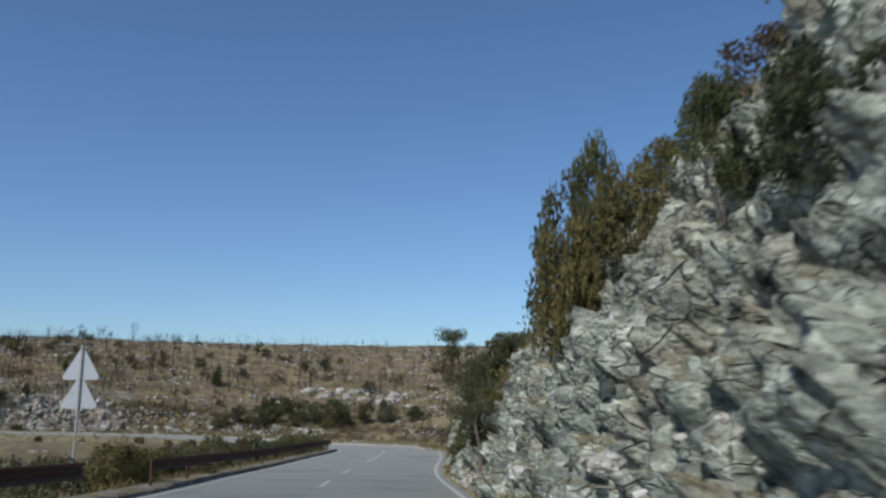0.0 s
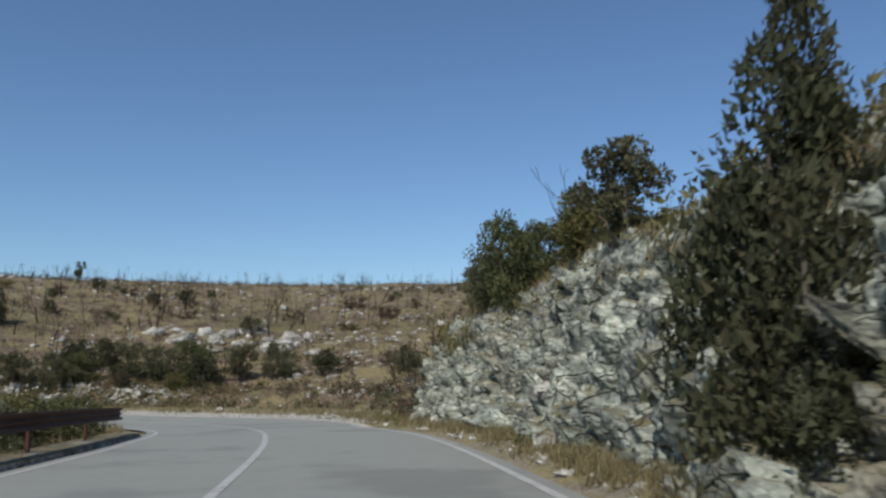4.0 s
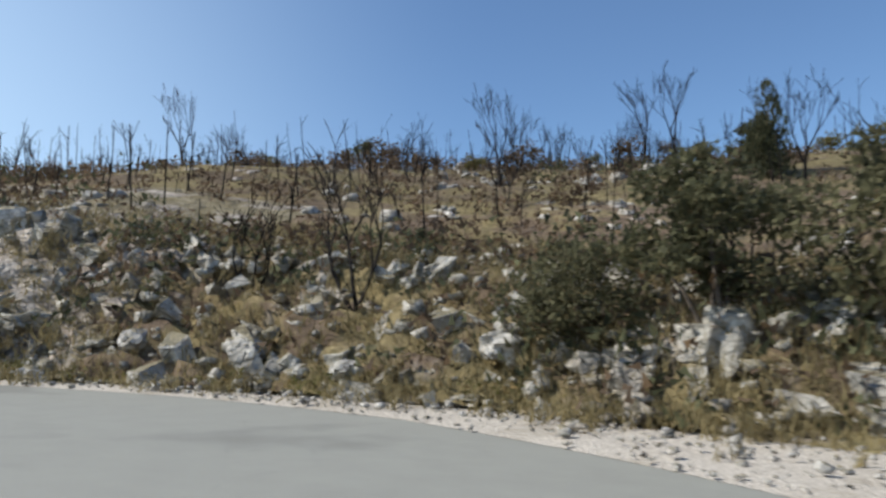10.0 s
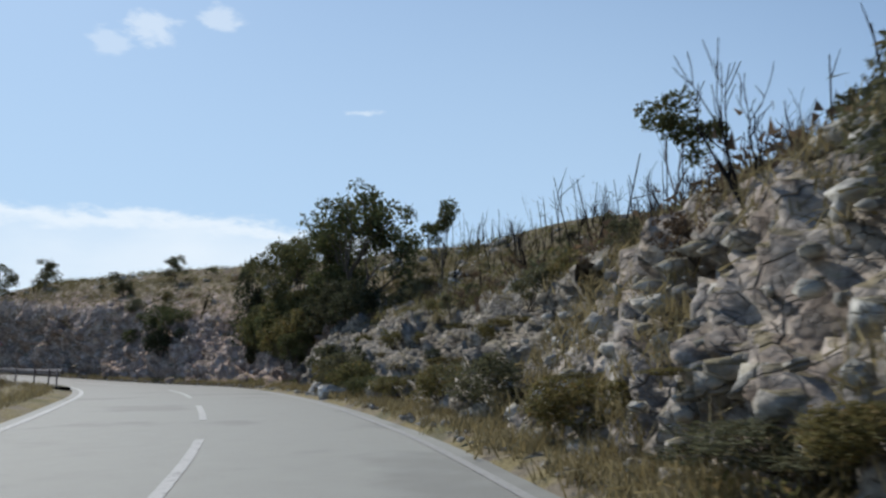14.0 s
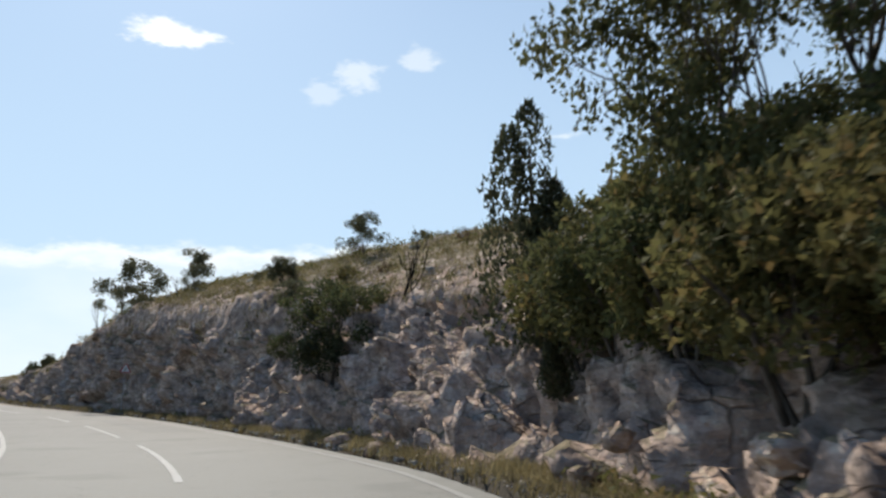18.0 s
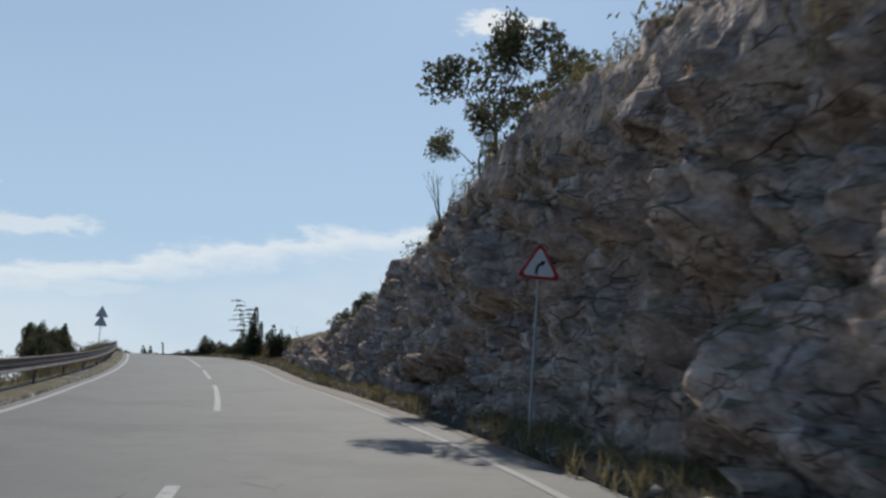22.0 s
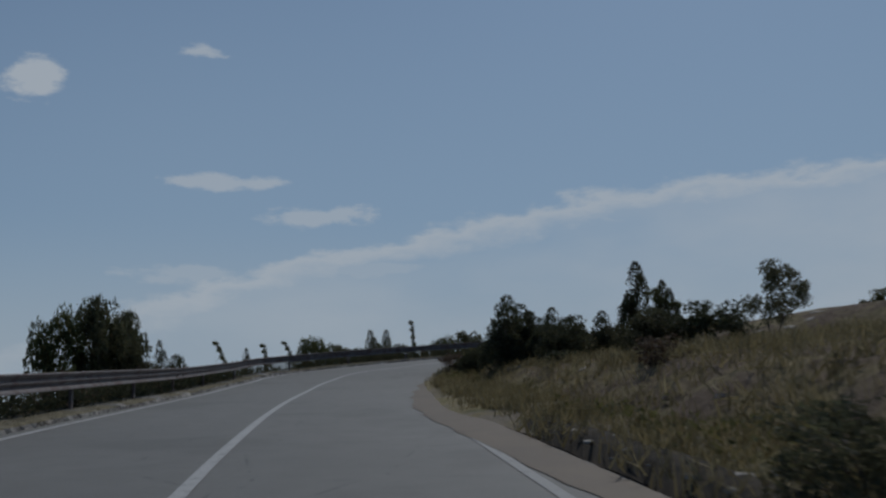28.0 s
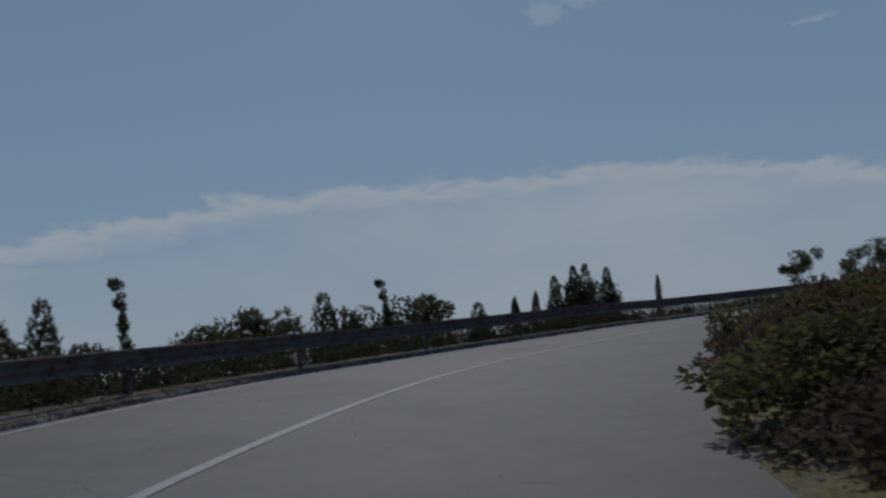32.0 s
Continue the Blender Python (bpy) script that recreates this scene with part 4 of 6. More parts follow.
def make_feather(seed, h=3.6, label="feathery sapling with thin level branches and sparse dark leaves"):
    rng = np.random.default_rng(seed)
    segs, C, D = [], [], []
    for stem in range(2):
        p, d = np.array([0.1 * stem, 0.0, -0.4]), np.array([0.10 - 0.25 * stem, 0.05, 1.0])
        for i in range(13):
            d = d + rng.normal(0, 0.06, 3)
            d /= np.linalg.norm(d)
            q = p + d * (h * (1 - 0.15 * stem) + 0.4) / 13
            segs.append((p, q, 0.038 * (1 - i / 15), 0.038 * (1 - (i + 1) / 15)))
            for j in range(3 if i > 3 else 0):
                a = rng.uniform(0, 2 * math.pi)
                ln = rng.uniform(0.55, 1.15) * (1.15 - 0.045 * i)
                e, v = q, np.array([math.cos(a), math.sin(a), 0.22])
                for m in range(5):
                    v = v + np.array([rng.normal(0, 0.08), rng.normal(0, 0.08), -0.10])
                    f = e + v * ln / 5
                    segs.append((e, f, 0.011 - 0.0015 * m, 0.0095 - 0.0015 * m))
                    for c in range(5):
                        C.append(e + (f - e) * rng.uniform() + rng.normal(0, 0.028, 3))
                        D.append(v * 1.2 + rng.normal(0, 0.35, 3))
                    e = f
            p = q
    crown = leaf_mesh("crown", np.array(C), 0.058, rng, M_LEAF, 0.42, 0.1, np.array(D))
    return kit("sapling", crown, tube_mesh("trunk", segs, M_BARK), label, "sapling")


def make_pine(seed, h=4.5, label="wind-shaped pine with tufted green crown", mat=None, w=1.0):
    rng = np.random.default_rng(seed)
    segs, tips = [], []
    p, d = np.zeros(3) - (0, 0, 0.5), np.array([0.05, 0, 1.0])
    r = 0.10
    for i in range(9):
        d = d + rng.normal(0, 0.10, 3)
        d[2] = max(d[2], 0.8)
        d /= np.linalg.norm(d)
        q = p + d * (h + 0.5) / 9
        segs.append((p, q, r, r * 0.87))
        r *= 0.87
        if i > 1:
            for _ in range(4):
                a = rng.uniform(0, 2 * math.pi)
                L = w * h * 0.30 * (1.1 - i / 10) * rng.uniform(0.6, 1.2)
                e = q + np.array([math.cos(a) * L, math.sin(a) * L, L * 0.35])
                segs.append((q, e, r * 0.45, 0.008))
                tips += [e, q + (e - q) * 0.65]
        p = q
    tips.append(p)
    B = np.array(tips)
    C, dd = on_blobs(rng, B, 0.26 * h / 4, 7500)
    crown = leaf_mesh("crown", C, 0.07, rng, mat or M_LEAF, 0.2, 0.7, dd, True)
    return kit("pine", crown, tube_mesh("trunk", segs, M_BARK), label, "pine tree")


def make_tree(seed, h=4.0, leaves=2600, mat=None, label="broadleaf tree with an airy green crown", size=0.10, trunk=0.09, spread=0.75, levels=3, stems=2, clump=0.32):
    rng = np.random.default_rng(seed)
    segs, tips = [], []
    for k in range(stems):
        a = rng.uniform(0, 2 * math.pi)
        s2, t2 = grow(rng, (math.cos(a) * 0.08 * (k > 0), math.sin(a) * 0.08 * (k > 0), -0.4), (math.cos(a) * 0.3 * (k > 0), math.sin(a) * 0.3 * (k > 0), 1), h * 0.42, trunk / (1 + 0.3 * k), levels, spread, 3, 0.12, 0.12, 0.66)
        segs += s2
        tips += t2
    B = np.array(tips)
    sc = h / max(B[:, 2].max(), 0.1)
    B = B * sc
    segs = [(np.asarray(a) * sc, np.asarray(b) * sc, r0, r1) for a, b, r0, r1 in segs]
    C, d = on_blobs(rng, B, clump * h / 4, leaves)
    crown = leaf_mesh("crown", C, size, rng, mat or M_LEAF2, 0.6, 0.2, d)
    return kit("tree", crown, tube_mesh("trunk", segs, M_BARK), label, "tree")


def make_burnt(seed, h=4.0, stems=1, levels=4, label="burnt leafless tree with black forking branches", lean=0.0, kids=3, trunk=0.10):
    rng = np.random.default_rng(seed)
    e = empty("burnt_tree")
    tagged(e, label, "dead tree")
    zmax, allsegs = 0.1, []
    for k in range(stems):
        a = rng.uniform(0, 2 * math.pi)
        tilt = 0.15 if stems == 1 else 0.45
        s2, t2 = grow(rng, (0, 0, -0.4), (math.cos(a) * tilt + lean, math.sin(a) * tilt, 1), h * 0.36, trunk / math.sqrt(stems), levels, 0.5, kids, 0.10, 0.22, 0.70)
        allsegs.append(s2)
        zmax = max(zmax, max(t[2] for t in t2))
    sc = h / zmax
    for s2 in allsegs:
        put("trunk" if s2 is allsegs[0] else "stem", tube_mesh("trunk", [(np.asarray(p) * sc, np.asarray(q) * sc, max(r0 * 0.9, 0.010), max(r1 * 0.9, 0.007)) for p, q, r0, r1 in s2], M_BURNT, 3), e)
    return e


def foot(s, off):
    """A place on the land at a station and offset from the road's middle."""
    s, off = np.asarray(s, float), np.asarray(off, float)
    d = np.where(off > 0, off - EDGE_R(s), -off - EDGE_L(s))
    h = np.where(off > 0, rise_right(s, np.clip(d, 0, None)), rise_left(s, np.clip(d, 0, None)))
    return at(s, off, h)


RNG = np.random.default_rng(11)
used = set()


def plant(proto, s, off, scale=1.0, turn=None, sink=0.05, group="", lift=0.0, label="", wide=1.0):
    p = foot(s, off)
    turn = RNG.uniform(0, 360) if turn is None else turn
    m = pose(p[0], p[1], p[2] - sink + lift, 0, 0, turn)
    if proto.name not in used:
        used.add(proto.name)
        ob = proto
        ob.matrix_basis = m
    else:
        ob = copy_thing(proto, m)
    ob.scale = (scale * wide, scale * wide, scale)
    if group:
        tagged(ob, group=group)
    if label:
        tagged(ob, label)
    return ob


def thicket(name, items, label):
    """Many small far shrubs in one mesh: items are (prototype, station, offset, scale)."""
    V, F, M, mats, n0 = [], [], [], [], 0
    for proto, s, off, k in items:
        me = [c for c in proto.children if c.name.startswith("crown")][0].data
        n, m = len(me.vertices), len(me.polygons)
        v, f = np.empty(n * 3, np.float32), np.empty(m * 3, np.int32)
        me.vertices.foreach_get("co", v)
        me.loops.foreach_get("vertex_index", f)
        a = RNG.uniform(0, 2 * math.pi)
        v = v.reshape(-1, 3) * k
        v = np.stack([v[:, 0] * math.cos(a) - v[:, 1] * math.sin(a), v[:, 0] * math.sin(a) + v[:, 1] * math.cos(a), v[:, 2] - 0.1], 1) + foot(s, off)
        mat = me.materials[0]
        if mat not in mats:
            mats.append(mat)
        V.append(v)
        F.append(f.reshape(-1, 3) + n0)
        M.append(np.full(m, mats.index(mat), np.int32))
        n0 += n
    me = mesh_of(name, np.concatenate(V), np.concatenate(F), mats)
    me.polygons.foreach_set("material_index", np.concatenate(M))
    ob = put(name, me)
    return tagged(ob, label, "scrub", kind="stuff")


GREEN = "dense dark evergreen shrub on the stony roadside slope"
OLIVE = "olive-green leafy shrub with yellowing leaves on the bank"
SCORCH = "scorched brown shrub with dry leaves on the bank"
shrubs = [make_shrub(21, M_LEAF, GREEN, 2.2, 2.0), make_shrub(22, M_LEAF, GREEN, 1.9, 2.3), make_shrub(23, M_CYP, "almost black evergreen shrub beside the road", 2.0, 1.8)]
olives = [make_shrub(31, M_LEAF3, OLIVE, 1.9, 1.5, 4000), make_shrub(32, M_LEAF2, "mid-green leafy shrub on the slope", 2.1, 2.0, 4600, 0.05)]
browns = [make_shrub(41, M_BROWN, SCORCH, 1.5, 1.2, 2200, 0.042, 16), make_shrub(42, M_BROWN, SCORCH, 1.8, 1.0, 2200, 0.045, 16)]
scrubs = [make_shrub(91, M_LEAF, "low dark evergreen scrub among the stones", 1.9, 1.7, 1100, 0.075, 18), make_shrub(92, M_BROWN, "low scorched brown scrub among the stones", 1.8, 1.2, 900, 0.07, 16),
          make_shrub(93, M_LEAF3, "low olive scrub with dry leaves on the slope", 1.9, 1.3, 1000, 0.07, 16), make_shrub(94, M_CYP, "small black evergreen bush on the slope", 1.7, 1.8, 1100, 0.075, 16)]
junipers = [make_juniper(51, 3.2, 1.3), make_juniper(52, 2.4, 1.6, 5200, "bushy dark juniper beside the road", spires=6), make_juniper(53, 2.0, 0.75, 2600, "small upright juniper on stony ground", spires=2)]
wisps = [make_wisp(55), make_wisp(56, 2.8, "slender bent sapling with sparse leafy tufts")]
feather = make_feather(57)
pine = make_pine(61)
broad = make_tree(71, 4.4, 9000, M_LEAF2, "large spreading broadleaf tree on the rocky bank", 0.065, 0.13, 0.85, 4, 3, 0.30)
umbrella = make_tree(72, 2.6, 5600, M_LEAF, "small umbrella-shaped tree on the crest of the cutting", 0.05, 0.05, 0.85, 3, 2, 0.46)
slim = make_tree(74, 3.0, 2600, M_LEAF2, "slender young tree with a tall narrow crown", 0.05, 0.05, 0.35, 3, 1, 0.34)
burnts = [make_burnt(81, 4.2), make_burnt(82, 3.2, 3, 3, "burnt many-stemmed bush with bare black branches"), make_burnt(83, 2.4, 2, 3, "small burnt tree with bare black twigs"), make_burnt(84, 3.6, 1, 3, "thin burnt sapling with few black branches", kids=2)]

# --- first cutting: trees and shrubs rooted in and over the rock
plant(shrubs[2], 21.6, 4.6, 0.45, None, 0.3, "shrubs over the first cutting", 0.5)
plant(browns[0], 22.4, 4.9, 0.4, None, 0.3, "shrubs over the first cutting", 0.2)
plant(olives[0], 24.6, 5.4, 0.45, None, 0.3, "shrubs over the first cutting", 0.3)
plant(browns[0], 25.4, 5.4, 0.55, None, 0.3, "shrubs over the first cutting", 0.2)
plant(olives[0], 15.2, 8.2, 0.8, None, 0.2, "shrubs over the first cutting")
plant(scrubs[2], 17.0, 7.6, 0.7, None, 0.2, "shrubs over the first cutting")
plant(shrubs[0], 12.4, 8.0, 0.55, None, 0.2, "shrubs over the first cutting")
plant(browns[0], 11.2, 8.4, 1.0, None, 0.2, "shrubs over the first cutting")
plant(shrubs[1], 8.4, 7.2, 0.55, None, 0.2, "shrubs over the first cutting", -0.5)
plant(shrubs[2], 6.6, 6.6, 0.95, None, 0.2, "shrubs over the first cutting", -0.8)
plant(burnts[2], 14.0, 8.6, 0.6, None, 0.2, "burnt trees")
for s_, o_, k_, z_ in ((29.5, 5.4, 1.0, -2.0), (30.5, 5.8, 1.05, -1.2), (31.2, 5.2, 1.0, -1.8), (30.2, 5.1, 0.8, -1.9)):
    plant(olives[1], s_, o_, k_, None, 0.2, "shrubs over the first cutting", z_)
plant(slim, 31.0, 5.8, 0.9, None, 0.3, "trees over the first cutting", -0.6)
plant(broad, 35.5, 7.8, 0.6, 130, 0.3, "trees over the first cutting")
for s_, o_, k_ in ((33.5, 6.9, 1.4), (36.0, 6.2, 1.2), (38.5, 7.0, 1.3), (40.5, 6.6, 1.1), (34.5, 8.8, 1.6), (41.5, 8.0, 1.4)):
    plant(shrubs[int(s_) % 2], s_, o_, k_ * 0.86, None, 0.2, "shrubs over the first cutting")
plant(junipers[1], 43.5, 5.3, 1.35, None, 0.2, "shrubs over the first cutting", -1.4)
plant(junipers[1], 44.8, 5.8, 1.7, None, 0.2, "shrubs over the first cutting", -1.4)
plant(junipers[0], 45.2, 6.4, 1.2, None, 0.2, "shrubs over the first cutting", -1.0)
plant(shrubs[2], 43.0, 5.6, 0.9, None, 0.2, "shrubs over the first cutting", -1.6)
plant(slim, 41.0, 7.8, 0.9, None, 0.2, "trees over the first cutting", label="thin dry tree with pale leaves on the brow")
for s_, o_, k_ in ((52, 7.0, 1.0), (55, 7.6, 1.1), (58, 8.4, 0.9), (61.5, 9.4, 0.8), (65.5, 10.6, 0.8)):
    plant(olives[0] if int(s_) % 2 else shrubs[1], s_, o_, k_, None, 0.2, "shrubs over the first cutting")
plant(burnts[1], 66.0, 9.6, 0.7, 20, 0.2, "burnt trees")
plant(burnts[0], 64.0, 10.8, 0.6, 80, 0.2, "burnt trees")
plant(burnts[3], 57.0, 8.0, 0.8, 0, 0.2, "burnt trees")

# --- hillside outside the bend
for s_, o_, k_, pr in ((93.5, 7.2, 1.05, shrubs[0]), (92.2, 7.6, 1.35, shrubs[1]), (91.0, 8.6, 1.5, shrubs[0]), (90.2, 9.6, 1.4, olives[1]), (89.4, 11.0, 1.7, shrubs[1]), (88.3, 12.0, 1.8, shrubs[0]), (87.2, 13.0, 1.8, olives[1]), (86.4, 12.0, 1.6, shrubs[2]), (85.2, 13.6, 1.9, shrubs[1]), (84.0, 14.6, 1.8, shrubs[0]), (88.8, 9.8, 1.2, browns[0]), (82.6, 15.6, 1.6, shrubs[2]), (87.0, 10.6, 1.0, olives[0]), (90.8, 12.4, 1.5, shrubs[2]), (80.0, 17.0, 1.6, shrubs[0]), (78.0, 15.0, 1.3, browns[1]), (76.5, 18.0, 1.7, shrubs[1])):
    plant(pr, s_, o_ + 1.2, k_ * (0.84 if s_ > 85.5 else 0.66), None, 0.1, "shrubs outside the bend")
plant(burnts[1], 96.5, 8.4, 1.05, 200, 0.1, "burnt trees")
plant(burnts[1], 97.8, 8.0, 0.8, 20, 0.1, "burnt trees")
plant(burnts[1], 104.3, 6.9, 1.0, None, 0.1, "burnt trees")
plant(burnts[0], 111.0, 5.4, 1.32, 150, 0.1, "burnt trees", wide=1.0)
plant(burnts[0], 109.9, 6.2, 0.72, 40, 0.1, "burnt trees", wide=0.6)
plant(junipers[1], 107.0, 6.6, 0.58, 10, 0.1, "shrubs on the second cutting", wide=1.1, label="low dark shrub with upright tufts on the brow")
plant(burnts[2], 113.5, 6.0, 0.8, 60, 0.1, "burnt trees")
plant(shrubs[0], 110.3, 5.4, 0.7, None, 0.1, "shrubs on the second cutting")
plant(shrubs[1], 109.2, 5.8, 0.6, None, 0.1, "shrubs on the second cutting")
for k in range(70):
    s_ = RNG.uniform(70, 124)
    o_ = EDGE_R(s_) + VERGE(s_) + CUT_H(s_) * CUT_W(s_) + 3 + 55 * RNG.uniform(0, 1) ** 1.3
    plant(burnts[RNG.integers(0, 4)], s_, o_, RNG.uniform(0.45, 0.95), None, 0.1, "burnt trees")
far_scrub = []
for k in range(80):
    s_ = RNG.uniform(64, 124)
    o_ = EDGE_R(s_) + VERGE(s_) + CUT_H(s_) * CUT_W(s_) + 4 + 50 * RNG.uniform(0, 1) ** 1.2
    far_scrub.append((scrubs[RNG.choice(4, p=[0.25, 0.4, 0.15, 0.2])], s_, o_, RNG.uniform(0.4, 0.95)))
for k in range(26):
    s_ = RNG.uniform(86, 106)
    o_ = EDGE_R(s_) + VERGE(s_) + CUT_H(s_) * CUT_W(s_) + RNG.uniform(10, 34)
    plant(burnts[RNG.integers(0, 3)], s_, o_, RNG.uniform(0.7, 1.15), None, 0.1, "burnt trees")
for k in range(40):
    s_ = RNG.uniform(84, 112)
    o_ = EDGE_R(s_) + VERGE(s_) + CUT_H(s_) * CUT_W(s_) + RNG.uniform(16, 34)
    far_scrub.append((scrubs[RNG.choice(4, p=[0.3, 0.35, 0.15, 0.2])], s_, o_, RNG.uniform(0.6, 1.1)))
thicket("hillside_scrub", far_scrub, "low dark and scorched scrub scattered over the burnt slope")
# --- second cutting
plant(slim, 117.5, 7.4, 0.75, None, 0.1, "trees on the second cutting")
plant(broad, 137.0, 7.4, 1.3, 60, 0.2, "trees on the second cutting")
plant(broad, 141.9, 6.9, 1.15, 200, 0.2, "trees on the second cutting", wide=0.72)
plant(broad, 141.0, 8.0, 1.0, 20, 0.2, "trees on the second cutting", wide=0.75)
plant(shrubs[2], 136.5, 6.6, 1.3, None, 0.2, "shrubs on the second cutting")
plant(shrubs[2], 134.2, 6.8, 1.1, None, 0.2, "shrubs on the second cutting")
for s_, o_, k_ in ((138.5, 5.9, 1.25), (140.0, 5.6, 1.3), (141.8, 5.8, 1.2), (143.4, 6.1, 1.0), (139.2, 7.4, 1.4), (137.6, 5.2, 0.8)):
    plant(olives[int(s_) % 2], s_, o_, k_, None, 0.2, "shrubs on the second cutting")
plant(junipers[0], 146.4, 6.4, 1.55, None, 0.2, "shrubs on the second cutting", label="slim dark juniper on the rocky bank")
plant(junipers[2], 144.5, 5.6, 0.9, None, 0.2, "shrubs on the second cutting")
plant(slim, 134.0, 10.4, 1.12, None, 0.1, "trees on the second cutting")
plant(umbrella, 165.0, 11.8, 0.8, 30, 0.1, "trees on the second cutting", label="small leaning tree with a dark tufted crown on the brow")
plant(burnts[2], 179.5, 8.0, 0.7, None, 0.1, "burnt trees")
plant(burnts[2], 154.5, 7.4, 0.9, None, 0.1, "burnt trees")
plant(burnts[2], 190.5, 7.0, 0.8, None, 0.1, "burnt trees")
plant(shrubs[0], 161.5, 6.8, 0.65, None, 0.2, "shrubs on the second cutting")
plant(olives[1], 160.2, 5.9, 0.55, None, 0.2, "shrubs on the second cutting", 0.1)
plant(broad, 156.0, 6.2, 0.75, 300, 0.2, "trees on the second cutting", -0.6)
plant(shrubs[2], 155.5, 5.6, 1.1, None, 0.2, "shrubs on the second cutting", 0.1)
cut_scrub = []
for k in range(58):
    s_ = RNG.uniform(116, 205)
    o_ = EDGE_R(s_) + VERGE(s_) + CUT_H(s_) * CUT_W(s_) * RNG.uniform(0.45, 1.0) + RNG.uniform(0, 9) ** 1.0
    cut_scrub.append((scrubs[RNG.choice(4, p=[0.3, 0.2, 0.3, 0.2])], s_, o_, RNG.uniform(0.25, 0.6)))
for k in range(24):
    s_ = RNG.uniform(118, 138)
    o_ = EDGE_R(s_) + VERGE(s_) + CUT_H(s_) * CUT_W(s_) + RNG.uniform(1, 14)
    plant(burnts[RNG.integers(1, 4)], s_, o_, RNG.uniform(0.4, 0.75), None, 0.1, "burnt trees")
for k in range(40):
    s_ = RNG.uniform(113, 135)
    o_ = EDGE_R(s_) + VERGE(s_) + CUT_H(s_) * CUT_W(s_) * RNG.uniform(0.2, 1.0) + RNG.uniform(0, 2.5)
    plant(scrubs[RNG.choice(4, p=[0.15, 0.25, 0.45, 0.15])], s_, o_, RNG.uniform(0.25, 0.5), None, 0.1, "scrub on the second cutting")
thicket("cutting_scrub", cut_scrub, "small olive and dark scrub rooted in the rock cutting")
# low end of the cutting and the crest
def rise_to(proto, tall, s, off, top, wide, group, label="", turn=None):
    """Plants a thing so that its tip stands top metres over the carriageway."""
    base = float(foot(s, off)[2] - at(s, 0.0)[2])
    k = (top - base + 0.1) / tall
    return plant(proto, s, off, k, turn, 0.1, group, wide=wide / k, label=label)


rise_to(pine, 4.7, 20.9, 4.5, 4.6, 0.75, "trees over the first cutting", turn=220)
CREST = "shrubs by the crest"
for s_, o_, top, wide, pr, tall in ((218.0, 4.6, 3.6, 1.0, junipers[0], 3.2), (218.2, 5.05, 2.65, 0.65, junipers[0], 3.2), (217.6, 4.5, 1.5, 0.7, junipers[1], 2.4), (214.4, 5.2, 2.4, 0.68, junipers[1], 2.4), (214.2, 5.65, 2.15, 0.65, junipers[1], 2.4), (214.0, 5.5, 1.8, 0.6, shrubs[2], 1.8), (221.5, 4.8, 1.5, 0.7, shrubs[2], 1.8),
                                    (223.2, 4.7, 1.2, 0.7, shrubs[2], 1.8), (225.0, 4.6, 1.1, 0.6, junipers[1], 2.4), (227.0, 4.6, 1.0, 0.6, shrubs[2], 1.8), (229.5, 4.7, 0.9, 0.6, shrubs[0], 2.0), (222.0, 5.6, 1.5, 0.8, browns[0], 1.2),
                                    (213.2, 10.8, 3.6, 0.9, junipers[1], 2.4), (214.0, 11.6, 3.5, 0.7, junipers[1], 2.4), (212.0, 9.6, 3.7, 0.6, shrubs[2], 1.8), (209.0, 8.4, 3.6, 0.6, junipers[1], 2.4), (207.4, 7.6, 3.2, 0.6, shrubs[2], 1.8), (205.5, 8.6, 4.4, 0.7, shrubs[2], 1.8), (203.5, 8.0, 4.1, 0.7, shrubs[2], 1.8),
                                    (211.2, 6.4, 1.4, 0.5, junipers[2], 2.0), (208.2, 6.0, 1.2, 0.5, scrubs[3], 1.8), (217.6, 6.6, 1.9, 0.6, scrubs[0], 1.7)):
    rise_to(pr, tall, s_, o_, top, wide, CREST)
rise_to(feather, 3.6, 218.6, 4.4, 4.2, 1.0, "trees by the crest")
rise_to(burnts[3], 3.6, 228.0, 10.4, 2.9, 0.6, "burnt trees")
BEYOND = "shrubs beyond the crest"
